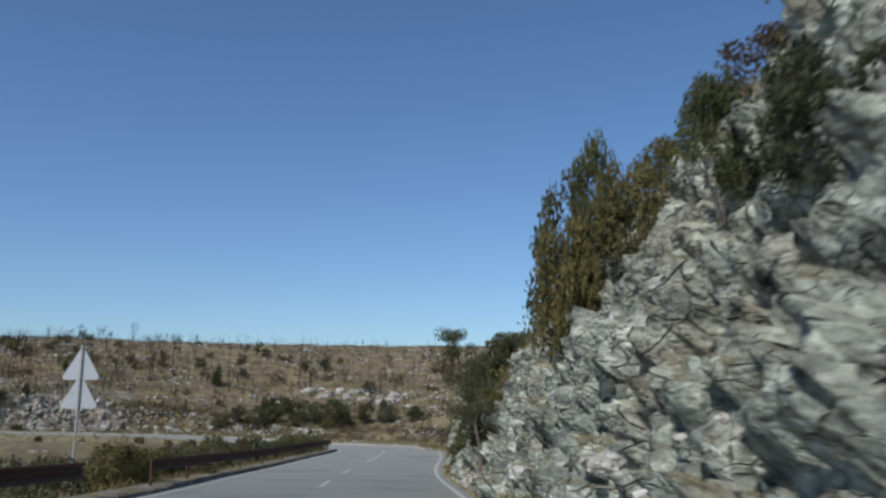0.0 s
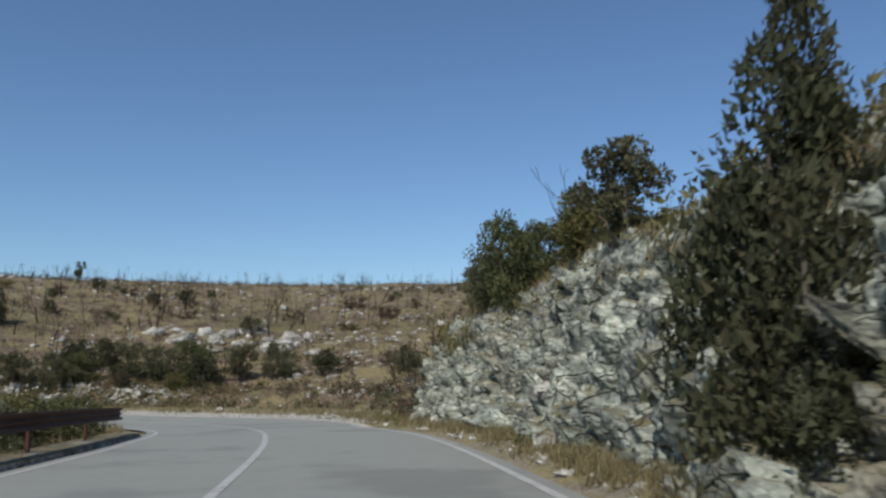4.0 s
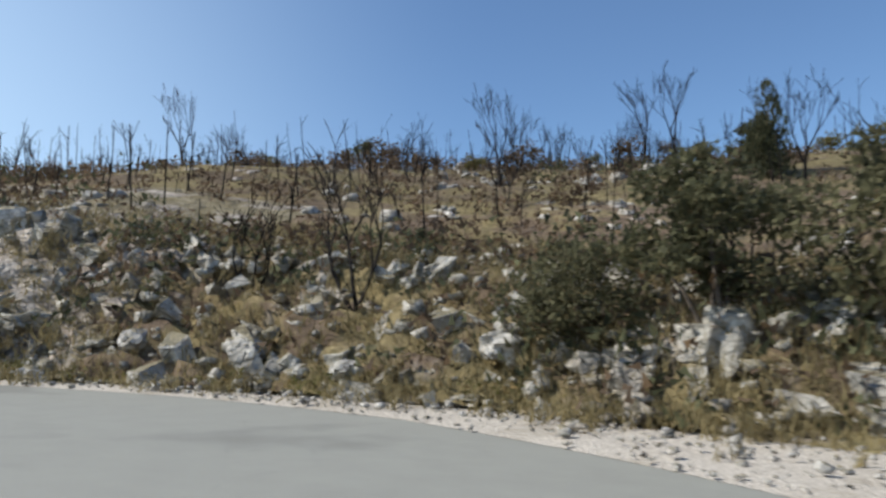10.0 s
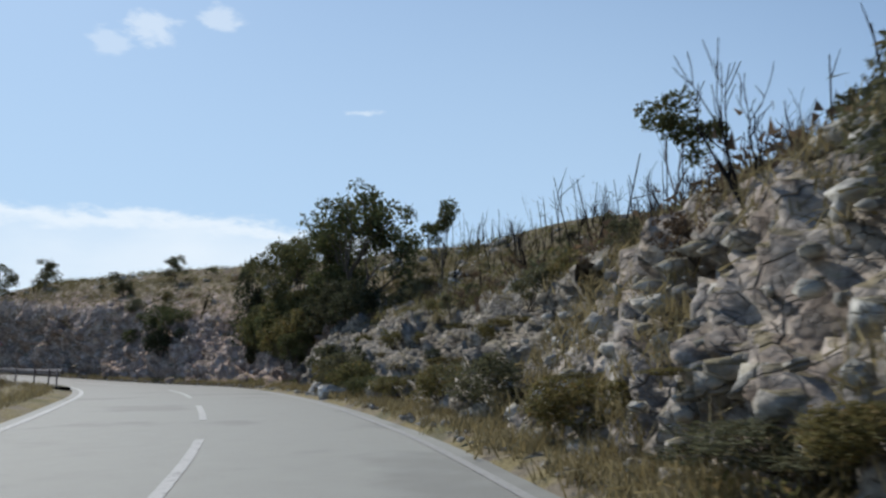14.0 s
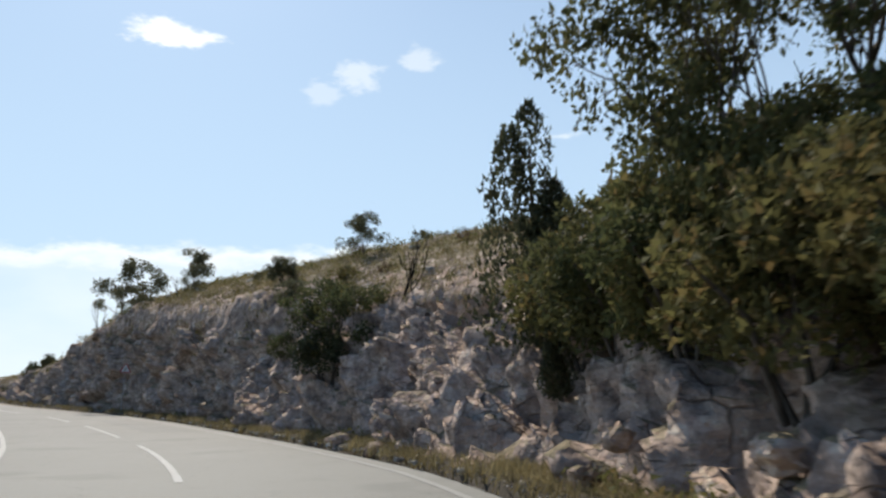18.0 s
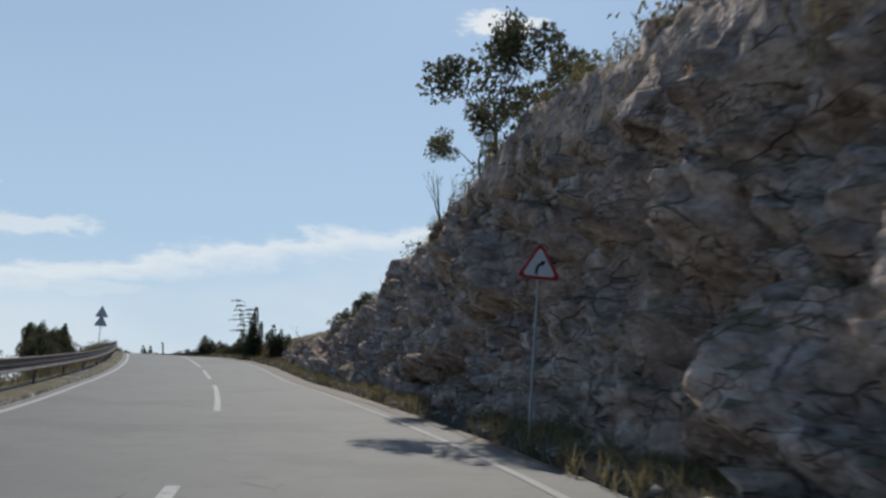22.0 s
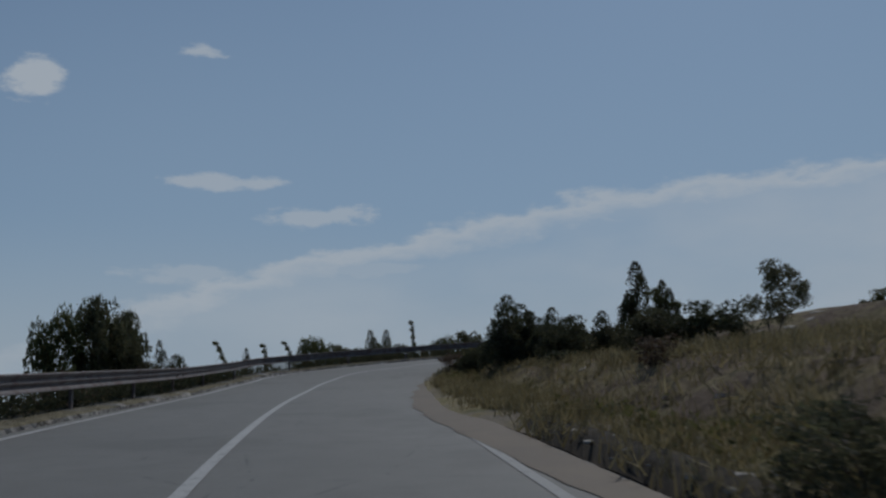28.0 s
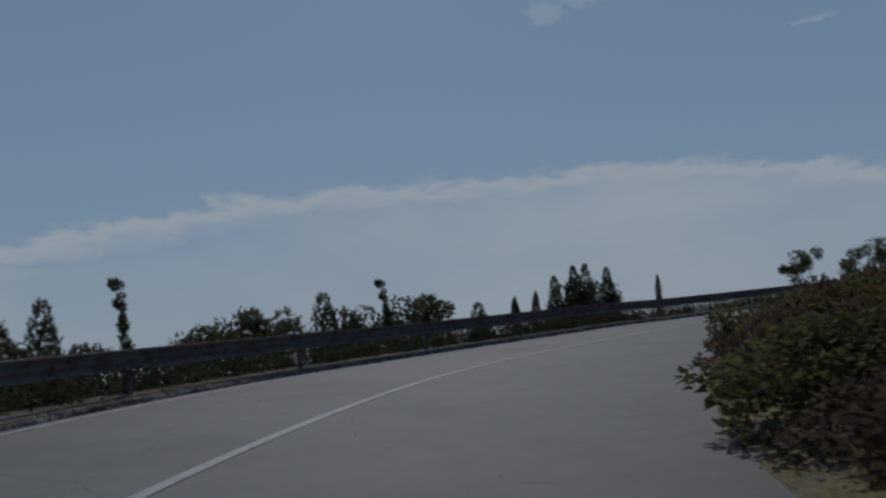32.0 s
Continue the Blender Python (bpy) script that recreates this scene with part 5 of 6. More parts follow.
for s_, o_, top, wide, pr, tall in ((246.8, 10.0, 3.8, 1.0, junipers[0], 3.2), (247.4, 11.0, 3.3, 0.7, junipers[0], 3.2), (248.2, 11.2, 3.0, 0.6, slim, 3.0), (243.8, 9.4, 2.2, 1.0, shrubs[2], 1.8), (242.6, 10.4, 2.3, 1.0, shrubs[2], 1.8), (241.6, 11.4, 3.1, 0.5, umbrella, 2.6),
                                    (252.8, 6.9, 3.2, 1.4, junipers[1], 2.4), (253.6, 7.5, 2.9, 1.3, junipers[1], 2.4), (251.6, 6.7, 2.5, 1.2, junipers[1], 2.4), (252.0, 7.6, 2.6, 0.8, junipers[0], 3.2), (254.6, 7.4, 2.4, 0.8, junipers[1], 2.4), (250.8, 7.8, 2.3, 0.8, junipers[1], 2.4), (251.8, 8.4, 2.7, 0.9, junipers[1], 2.4), (249.6, 8.6, 2.3, 0.9, shrubs[2], 1.8), (250.2, 9.8, 2.5, 0.9, junipers[1], 2.4), (248.2, 8.0, 2.0, 0.8, shrubs[2], 1.8),
                                    (256.0, 5.6, 1.2, 0.55, shrubs[2], 1.8), (256.8, 6.2, 1.4, 0.6, shrubs[2], 1.8), (258.4, 6.8, 1.4, 0.6, shrubs[0], 2.0), (245.4, 7.4, 1.2, 0.6, scrubs[3], 1.8), (238.0, 7.0, 1.3, 0.7, scrubs[1], 1.2), (261.0, 7.6, 1.0, 0.5, scrubs[0], 1.7)):
    rise_to(pr, tall, s_, o_, top, wide, BEYOND)

# --- left of the road
for k in range(44):
    s_ = 15 + 49 * k / 43 + RNG.uniform(-0.6, 0.6)
    o_ = -EDGE_L(s_) - RNG.uniform(1.9, 5.0)
    pr, tall = ((shrubs[0], 2.0), (olives[0], 1.5), (scrubs[0], 1.7), (olives[1], 2.0), (scrubs[2], 1.3), (browns[0], 1.2))[RNG.choice(6, p=[0.2, 0.25, 0.15, 0.15, 0.15, 0.1])]
    rise_to(pr, tall, s_, o_, RNG.uniform(0.75, 1.35), RNG.uniform(0.8, 1.1), "shrubs beyond the first guardrail")
for k in range(12):
    s_ = RNG.uniform(66, 108)
    plant((browns[0], olives[0], shrubs[2])[k % 3], s_, -EDGE_L(s_) - RNG.uniform(2.0, 5.0), RNG.uniform(0.3, 0.5), None, 0.08, "shrubs inside the bend")
LEFT = "trees beyond the second guardrail"
DARK = "dark leafy tree on the drop behind the guardrail"
for s_, o_, top, wide, pr, tall in ((251.6, -7.2, 3.2, 0.75, shrubs[1], 2.3), (252.4, -7.8, 2.9, 0.8, olives[1], 2.0), (253.2, -7.2, 2.7, 0.75, shrubs[0], 2.0), (254.2, -7.3, 2.8, 0.7, shrubs[1], 2.3), (250.4, -8.2, 2.6, 0.8, olives[1], 2.0), (252.6, -6.6, 1.4, 0.8, shrubs[2], 1.8), (256.8, -7.4, 1.4, 0.6, junipers[1], 2.4), (258.0, -7.4, 1.0, 0.6, shrubs[2], 1.8),
                                    (240.0, -9.0, 2.6, 0.7, olives[1], 2.0), (236.0, -9.6, 2.3, 0.7, shrubs[1], 2.3), (245.0, -9.4, 2.7, 0.8, shrubs[0], 2.0), (248.0, -9.8, 3.0, 0.8, shrubs[1], 2.3), (223.9, -7.4, 1.5, 0.6, junipers[1], 2.4), (218.0, -7.2, 1.4, 0.5, junipers[1], 2.4), (213.0, -7.6, 1.0, 0.6, shrubs[2], 1.8), (203.1, -6.9, 0.9, 0.7, shrubs[2], 1.8), (208.0, -7.6, 0.9, 0.7, shrubs[0], 2.0),
                                    (260.5, -7.7, 1.2, 0.45, junipers[1], 2.4), (266.2, -7.8, 1.25, 0.45, shrubs[1], 2.3), (267.3, -7.7, 0.8, 0.45, shrubs[2], 1.8), (268.3, -7.9, 1.85, 0.5, junipers[1], 2.4), (268.8, -7.7, 1.35, 0.5, shrubs[0], 2.0), (287.4, -7.7, 1.75, 0.6, shrubs[2], 1.8), (288.8, -7.7, 1.75, 0.6, shrubs[2], 1.8), (269.2, -7.8, 1.85, 0.45, junipers[1], 2.4), (270.0, -7.7, 0.9, 0.5, shrubs[2], 1.8), (272.0, -7.9, 1.25, 0.5, shrubs[0], 2.0), (272.9, -8.0, 1.35, 0.5, olives[1], 2.0), (274.0, -7.9, 1.75, 0.55, shrubs[1], 2.3), (275.6, -7.8, 1.9, 0.55, junipers[1], 2.4), (276.6, -7.9, 1.4, 0.55, shrubs[2], 1.8), (277.6, -7.8, 1.1, 0.5, shrubs[0], 2.0), (279.0, -7.8, 1.9, 0.6, shrubs[1], 2.3),
                                    (282.0, -7.8, 1.3, 0.5, junipers[1], 2.4), (284.3, -7.8, 1.3, 0.5, junipers[2], 2.0), (285.6, -7.8, 1.45, 0.55, junipers[2], 2.0), (286.6, -7.8, 2.1, 0.6, junipers[0], 3.2), (287.6, -7.8, 2.5, 0.6, junipers[0], 3.2), (288.4, -7.9, 2.6, 0.6, junipers[0], 3.2), (289.6, -7.8, 2.4, 0.6, junipers[0], 3.2), (293.2, -7.8, 1.9, 0.4, junipers[2], 2.0), (308.0, -7.8, 2.6, 0.6, slim, 3.0), (319.0, -7.8, 2.9, 0.7, umbrella, 2.6)):
    rise_to(pr, tall, s_, o_, top + (0.3 if s_ < 258 else 0.0), wide * (1.15 if s_ < 262 else 1.7 if pr is junipers[0] else 2.1), LEFT, DARK if pr in (shrubs[1], shrubs[0], olives[1]) else "")
for s_, o_, top, j_ in ((256.1, -7.7, 2.6, 0), (255.3, -7.2, 2.5, 1), (259.9, -7.7, 1.9, 1), (261.6, -7.8, 1.65, 0), (263.7, -7.8, 1.7, 1), (270.7, -7.9, 2.8, 0), (277.8, -7.8, 2.7, 0)):
    rise_to(wisps[j_], 3.0, s_, o_ + 0.3, top, 0.9, LEFT, turn=heading(s_) + 180)
for s_, o_, top in ((264.4, -7.9, 1.7), (265.1, -7.8, 1.55)):
    rise_to(olives[1], 2.0, s_, o_, top, 0.75, LEFT, "pale leafy shrub behind the guardrail")
for s_, o_, top, wide in ((261.5, 6.4, 0.9, 1.0), (263.0, 5.9, 0.8, 1.0), (264.6, 6.2, 0.95, 1.1), (266.2, 6.6, 1.0, 1.0), (262.4, 7.6, 1.2, 1.1), (264.8, 8.0, 1.3, 1.2), (268.0, 6.8, 1.0, 1.0), (260.4, 5.4, 0.6, 0.8)):
    rise_to(browns[int(s_) % 2], 1.1, s_, o_, top, wide, "shrubs inside the last bend", "dry brown shrub on the bank inside the bend")
for k in range(34):
    s_ = RNG.uniform(259.5, 275)
    past = RNG.uniform(0.9, 3.6)
    o_ = EDGE_R(s_) + past
    pr, tall = ((browns[0], 1.2), (browns[1], 1.0), (olives[0], 1.5))[k % 3]
    rise_to(pr, tall, s_, o_, min(0.45 + 0.25 * past, 0.95) + RNG.uniform(-0.05, 0.15), RNG.uniform(0.7, 1.0), "shrubs inside the last bend", "dry brown shrub on the bank inside the bend")
for s_, o_, top in ((110.5, 4.6, 0.9), (113.0, 4.9, 1.0), (116.0, 5.0, 0.8), (107.8, 4.2, 0.7), (119.5, 5.2, 1.1), (122.5, 5.4, 1.0), (125.0, 5.3, 0.8), (127.6, 5.6, 1.2), (124.0, 6.4, 2.0), (121.0, 6.2, 1.8)):
    rise_to(olives[0], 1.5, s_, o_, top, 0.6, "shrubs on the second cutting")
for s_, o_, top in ((139.2, 6.3, 3.6), (140.6, 6.1, 4.2), (142.0, 6.0, 4.0), (143.4, 6.0, 4.3), (144.8, 6.2, 3.7), (141.4, 7.2, 5.0), (143.6, 7.4, 5.0)):
    rise_to(olives[int(s_) % 2], 1.5 if int(s_) % 2 == 0 else 2.0, s_, o_, top, 1.15, "shrubs on the second cutting", "spreading yellow-green shrub hanging over the rock")
TOPS = "trees on the second cutting"
rise_to(umbrella, 2.6, 180.2, 9.2, 10.7, 1.0, TOPS)
rise_to(umbrella, 2.6, 188.0, 7.2, 8.9, 1.0, TOPS, "bushy leafy tree leaning out from the cliff top")
rise_to(umbrella, 2.6, 186.0, 6.9, 10.6, 1.5, TOPS, "bushy leafy tree leaning out from the cliff top")
rise_to(shrubs[2], 1.8, 166.2, 8.2, 7.8, 0.8, TOPS)
rise_to(slim, 3.0, 104.4, 6.8, 7.6, 1.0, "trees on the burnt slope", "tall slender tree with a leafy crown over the outcrop")
rise_to(junipers[1], 2.4, 94.6, 22.1, 8.8, 1.1, "trees on the burnt slope", "lone dark tree with a ragged top on the skyline")
rise_to(slim, 3.0, 93.0, 33.6, 12.4, 0.6, "trees on the burnt slope", "small round leafy tree on the skyline")
for s_, d_, top, pr, tall in ((126.4, 0.15, 1.0, olives[0], 1.5), (127.6, 0.25, 1.5, shrubs[0], 2.0), (128.8, 0.2, 1.2, olives[0], 1.5), (125.0, 0.3, 0.7, olives[1], 2.0), (130.2, 0.5, 1.7, shrubs[1], 2.3), (123.4, 0.3, 0.7, olives[0], 1.5), (115.0, 0.2, 0.9, olives[0], 1.5), (111.4, 0.2, 0.8, shrubs[0], 2.0), (118.4, 0.3, 1.3, shrubs[0], 2.0), (120.6, 0.3, 1.0, olives[0], 1.5)):
    rise_to(pr, tall, s_, float(EDGE_R(s_) + VERGE(s_)) + d_, top, 0.7, "shrubs on the second cutting")
for s_, o_, top, pr, tall in ((61.6, 7.2, 5.5, shrubs[1], 2.3), (62.9, 7.7, 5.0, olives[1], 2.0), (60.3, 7.0, 5.9, shrubs[0], 2.0), (64.2, 8.4, 4.7, shrubs[2], 1.8), (59.2, 6.8, 6.2, olives[1], 2.0), (65.0, 9.6, 5.4, shrubs[1], 2.3), (63.0, 9.2, 6.0, shrubs[0], 2.0), (61.0, 8.6, 6.5, olives[1], 2.0), (64.0, 10.8, 6.3, shrubs[0], 2.0)):
    rise_to(pr, tall, s_, o_, top, 1.0, "shrubs over the first cutting")
for s_, o_, top, wide, pr, tall in ((15.1, 5.75, 7.0, 0.75, shrubs[0], 2.0), (14.2, 5.5, 5.6, 0.7, olives[0], 1.5), (15.8, 6.45, 8.2, 0.6, olives[1], 2.0), (13.6, 6.6, 6.6, 0.7, olives[0], 1.5), (9.6, 6.6, 6.6, 0.5, olives[1], 2.0)):
    rise_to(pr, tall, s_, o_, top, wide, "shrubs over the first cutting", "leafy shrub with yellowing leaves rooted in the cliff")


# ------------------------------------------------------------------ scattered cover
def stones_mesh(name, pts, sizes, rng, mat):
    """Many small angular stones in one mesh."""
    t = (1 + 5 ** 0.5) / 2
    ico = np.array([(-1, t, 0), (1, t, 0), (-1, -t, 0), (1, -t, 0), (0, -1, t), (0, 1, t), (0, -1, -t), (0, 1, -t), (t, 0, -1), (t, 0, 1), (-t, 0, -1), (-t, 0, 1)]) / 1.9
    F = np.array([(0, 11, 5), (0, 5, 1), (0, 1, 7), (0, 7, 10), (0, 10, 11), (1, 5, 9), (5, 11, 4), (11, 10, 2), (10, 7, 6), (7, 1, 8), (3, 9, 4), (3, 4, 2), (3, 2, 6), (3, 6, 8), (3, 8, 9), (4, 9, 5), (2, 4, 11), (6, 2, 10), (8, 6, 7), (9, 8, 1)])
    n = len(pts)
    V = ico[None] * rng.uniform(0.55, 1.3, (n, 12, 1))
    V = V * (np.asarray(sizes)[:, None, None] * rng.uniform(0.6, 1.3, (n, 1, 3)) * np.array([1, 1, 0.65]))
    a = rng.uniform(0, 2 * math.pi, n)
    c, s_ = np.cos(a)[:, None], np.sin(a)[:, None]
    V = np.stack([V[..., 0] * c - V[..., 1] * s_, V[..., 0] * s_ + V[..., 1] * c, V[..., 2]], -1) + np.asarray(pts)[:, None]
    return mesh_of(name, V, (np.arange(n)[:, None, None] * 12 + F[None]).reshape(-1, 3), mat)


def scatter(rng, n, s_a, s_b, far, near=0.0, power=1.3, cover=None):
    s_ = rng.uniform(s_a, s_b, n)
    o_ = EDGE_R(s_) + VERGE(s_) + CUT_H(s_) * CUT_W(s_) + near + far * rng.uniform(0, 1, n) ** power
    p = foot(s_, o_)
    if cover is not None:
        v = np.array([noise.noise((a / cover, b / cover, 3.7)) for a, b in p[:, :2]])
        p = p[v > 0.0]
    return p


rng = np.random.default_rng(5)
p = np.concatenate([scatter(rng, 6500, 64, 124, 70, 0.3, 1.1, 5.0), scatter(rng, 700, 118, 206, 12, 0.5, 1.0, 5.0)])
ob = put("hill_stones", stones_mesh("hill_stones", p, rng.uniform(0.12, 0.42, len(p)), rng, M_STONE))
tagged(ob, "pale limestone blocks strewn over the burnt slope", "stones", kind="stuff")

# broken blocks lying in the bank beside the bend
def block(seed):
    r = np.random.default_rng(seed)
    V = np.array([(x, y, z) for z in (-0.5, 0.5) for y in (-0.5, 0.5) for x in (-0.5, 0.5)], float)
    V = V * r.uniform(0.5, 1.35, 3) + r.normal(0, 0.2, (8, 3))
    V[4:, :2] += r.normal(0, 0.18, 2)
    bm = bmesh.new()
    vs = [bm.verts.new(v) for v in V]
    for q in ((0, 2, 3, 1), (4, 5, 7, 6), (0, 1, 5, 4), (1, 3, 7, 5), (3, 2, 6, 7), (2, 0, 4, 6)):
        bm.faces.new([vs[k] for k in q])
    bmesh.ops.bevel(bm, geom=bm.edges[:], offset=0.05, segments=1, affect="EDGES")
    me = bpy.data.meshes.new("stone")
    bm.to_mesh(me)
    bm.free()
    me.materials.append(M_BLOCK)
    return me


forms = [block(k) for k in range(10)]
for k in range(300):
    s_ = 87 + 21 * rng.uniform() ** 0.9
    v_, w_ = float(VERGE(s_)), float(CUT_H(s_) * CUT_W(s_))
    o_ = float(EDGE_R(s_)) + v_ + (w_ + 0.7) * rng.uniform(-0.1, 0.92)
    p = foot(s_, o_)
    st = put("stone", forms[k % 10], bank_a if s_ < 99 else bank_b)
    st.matrix_basis = pose(p[0], p[1], p[2] - 0.02, rng.uniform(-70, 70), rng.uniform(-50, 50), rng.uniform(0, 360))
    sc = rng.uniform(0.14, 0.50) * (1.3 if rng.uniform() < 0.10 else 1.0)
    st.scale = (sc, sc * rng.uniform(0.7, 1.2), sc * 0.8)
a_ = rng.normal(0, 1, (46, 2)) * np.array([1.6, 2.2]) + np.array([87.5, 24.0])
ob = put("outcrop", stones_mesh("outcrop", foot(a_[:, 0], a_[:, 1]) + np.array([0, 0, 0.1]), rng.uniform(0.3, 1.0, 46), rng, M_STONE))
tagged(ob, "white limestone outcrop on the burnt slope", "stones", kind="stuff")

# small rubble and chips over the bank beside the bend
s_ = rng.uniform(86, 119, 1500)
o_ = EDGE_R(s_) + VERGE(s_) - 0.2 + (CUT_H(s_) * CUT_W(s_) + 2.2) * rng.uniform(0, 1, 1500)
ob = put("bank_rubble", stones_mesh("bank_rubble", foot(s_, o_) + np.array([0, 0, 0.05]), 0.05 + 0.2 * rng.uniform(0, 1, 1500) ** 2, rng, M_BLOCK))
tagged(ob, "grey limestone chips and rubble strewn over the bank", "stones", kind="stuff")

# burnt stems, thin and upright
p = np.concatenate([scatter(rng, 2300, 66, 124, 75, 1.0, 1.0), scatter(rng, 160, 118, 150, 14, 1.0, 1.0)])
segs = []
for q in p:
    h = rng.uniform(0.6, 2.3)
    d = np.array([rng.normal(0, 0.12), rng.normal(0, 0.12), 1.0]) * h
    r = rng.uniform(0.014, 0.034)
    segs.append((q - (0, 0, 0.1), q + d, r, r * 0.45))
    for _ in range(rng.integers(1, 5)):
        t = rng.uniform(0.35, 0.9)
        b = q + d * t
        segs.append((b, b + np.array([rng.normal(0, 0.22), rng.normal(0, 0.22), rng.uniform(0.15, 0.5)]) * h * 0.6, r * 0.5, r * 0.2))
ob = put("burnt_stems", tube_mesh("burnt_stems", segs, M_BURNT, 3))
tagged(ob, "thin blackened stems standing all over the burnt slope", "burnt stems", kind="stuff")


def tufts(rng, P, n_leaf, spread, size, mat, slim, name, label, cat, up=1.6, tall=0.5):
    k = len(P)
    C = np.repeat(P, n_leaf, 0) + rng.normal(0, 1, (k * n_leaf, 3)) * np.array([spread, spread, 0]) * np.repeat(rng.uniform(0.5, 1.4, k), n_leaf)[:, None]
    C[:, 2] += rng.uniform(0.0, tall, len(C)) * np.repeat(rng.uniform(0.4, 1.3, k), n_leaf)
    ob = put(name, leaf_mesh(name, C, size, rng, mat, slim, up, None, True))
    tagged(ob, label, cat, kind="stuff")


p = np.concatenate([scatter(rng, 4600, 64, 124, 72, 0.3, 1.1), scatter(rng, 260, 66, 100, 4, -2.0, 1.0)])
tufts(rng, p, 22, 0.30, 0.10, M_BROWN, 0.5, "hill_scrub", "low scorched brown scrub covering the slope", "scrub", 0.6, 0.6)
p = np.concatenate([scatter(rng, 1800, 64, 124, 72, 0.3, 1.1, 9.0), scatter(rng, 260, 66, 100, 4, -2.0, 1.0)])
tufts(rng, p, 26, 0.28, 0.10, M_LEAF, 0.5, "hill_scrub", "low green scrub sprouting on the slope", "scrub", 0.6, 0.55)
p = scatter(rng, 1500, 118, 206, 14, -0.6, 1.0)
tufts(rng, p, 24, 0.22, 0.08, M_LEAF3, 0.4, "cutting_scrub", "olive and dry scrub along the top of the cutting", "scrub", 0.8, 0.4)
p = scatter(rng, 900, -10, 66, 9, -0.6, 1.0)
tufts(rng, p, 26, 0.26, 0.09, M_LEAF3, 0.45, "cutting_scrub", "olive and dry scrub along the top of the cutting", "scrub", 0.8, 0.5)

# dry grass: on both verges, the brows and the slope
n = 20000
s_ = rng.uniform(-8, 262, n)
w_ = np.maximum(VERGE(s_), 0.7)
o_ = EDGE_R(s_) + APRON(s_) * 0.8 + 0.1 + (w_ + 0.3) * rng.beta(1.6, 1.1, n)
keep = np.array([noise.noise((a * 0.5, b * 0.8, 1.0)) > -0.25 for a, b in zip(s_, o_)])
keep &= ~((s_ > 68) & (s_ < 100) & (o_ < EDGE_R(s_) + GRAVEL_W(s_) + 0.2) & (rng.uniform(0, 1, n) < 0.93))
P = at(s_[keep], o_[keep], 0.08)
tufts(rng, P, 9, 0.07, 0.16, M_GRASS, 0.07, "dry_grass", "straw-coloured dry grass along the road edge", "grass", 2.4, 0.16)
p = np.concatenate([scatter(rng, 9000, 64, 124, 60, 0.0, 1.5, 7.0), scatter(rng, 5000, -8, 66, 5, -0.5, 1.0), scatter(rng, 6000, 116, 215, 7, -0.4, 1.0)])
tufts(rng, p, 8, 0.12, 0.17, M_GRASS, 0.08, "dry_grass", "straw-coloured dry grass on the slopes", "grass", 2.2, 0.2)
s_ = rng.uniform(-5, 285, 6000)
o_ = -EDGE_L(s_) - 1.1 - 4.0 * rng.uniform(0, 1, 6000) ** 1.5
tufts(rng, foot(s_, o_), 8, 0.10, 0.16, M_GRASS, 0.08, "dry_grass", "brown dry grass below the guardrail", "grass", 2.2, 0.2)
s_ = rng.uniform(205, 275, 6000)
o_ = EDGE_R(s_) + APRON(s_) + 0.3 + 9 * rng.uniform(0, 1, 6000) ** 1.2
tufts(rng, foot(s_, o_), 8, 0.10, 0.17, M_GRASS, 0.08, "dry_grass", "brown dry grass on the bank past the crest", "grass", 2.2, 0.2)
# straw between the blocks of the bank
s_ = rng.uniform(84, 118, 4200)
o_ = EDGE_R(s_) + VERGE(s_) + (CUT_H(s_) * CUT_W(s_) + 2.5) * rng.uniform(-0.2, 1.0, 4200)
keep = np.array([noise.noise((a * 0.9, b * 0.9, 4.0)) > -0.1 for a, b in zip(s_, o_)])
tufts(rng, foot(s_[keep], o_[keep]) + np.array([0, 0, 0.05]), 10, 0.10, 0.15, M_GRASS, 0.08, "dry_grass", "straw-coloured grass between the blocks of the bank", "grass", 2.0, 0.2)
# dark tufts added close behind the last stretch of rail, as its shadow below
s_ = rng.uniform(236, 305, 1500)
o_ = -EDGE_L(s_) - 0.95 - 0.7 * rng.uniform(0, 1, 1500)
tufts(rng, at(s_, o_, 0.05), 30, 0.16, 0.05, M_CYP, 0.45, "rail_scrub", "dark leafy fill for the shade below the guardrail beam", "scrub", 0.8, 0.55)
# tangled growth under and behind the second rail
s_ = rng.uniform(150, 300, 1700)
o_ = -EDGE_L(s_) - 1.15 - 1.6 * rng.uniform(0, 1, 1700)
P = foot(s_, o_)
tufts(rng, P[:1000], 30, 0.22, 0.05, M_BROWN, 0.4, "rail_scrub", "brown tangled scrub under the guardrail", "scrub", 0.8, 0.75)
tufts(rng, P[1000:], 30, 0.22, 0.05, M_LEAF, 0.4, "rail_scrub", "dark green scrub under the guardrail", "scrub", 0.8, 0.7)
# low green weeds at the road edge
s_ = rng.uniform(-6, 262, 1500)
o_ = EDGE_R(s_) + APRON(s_) + 0.25 + (np.maximum(VERGE(s_), 0.9)) * rng.uniform(0.2, 1.05, 1500)
keep = np.array([noise.noise((a * 0.25, 7.7, b * 0.3)) > 0.05 for a, b in zip(s_, o_)])
tufts(rng, at(s_[keep], o_[keep], 0.1), 26, 0.13, 0.055, M_LEAF3, 0.45, "weeds", "low olive-green weeds at the foot of the rock", "weeds", 0.8, 0.3)
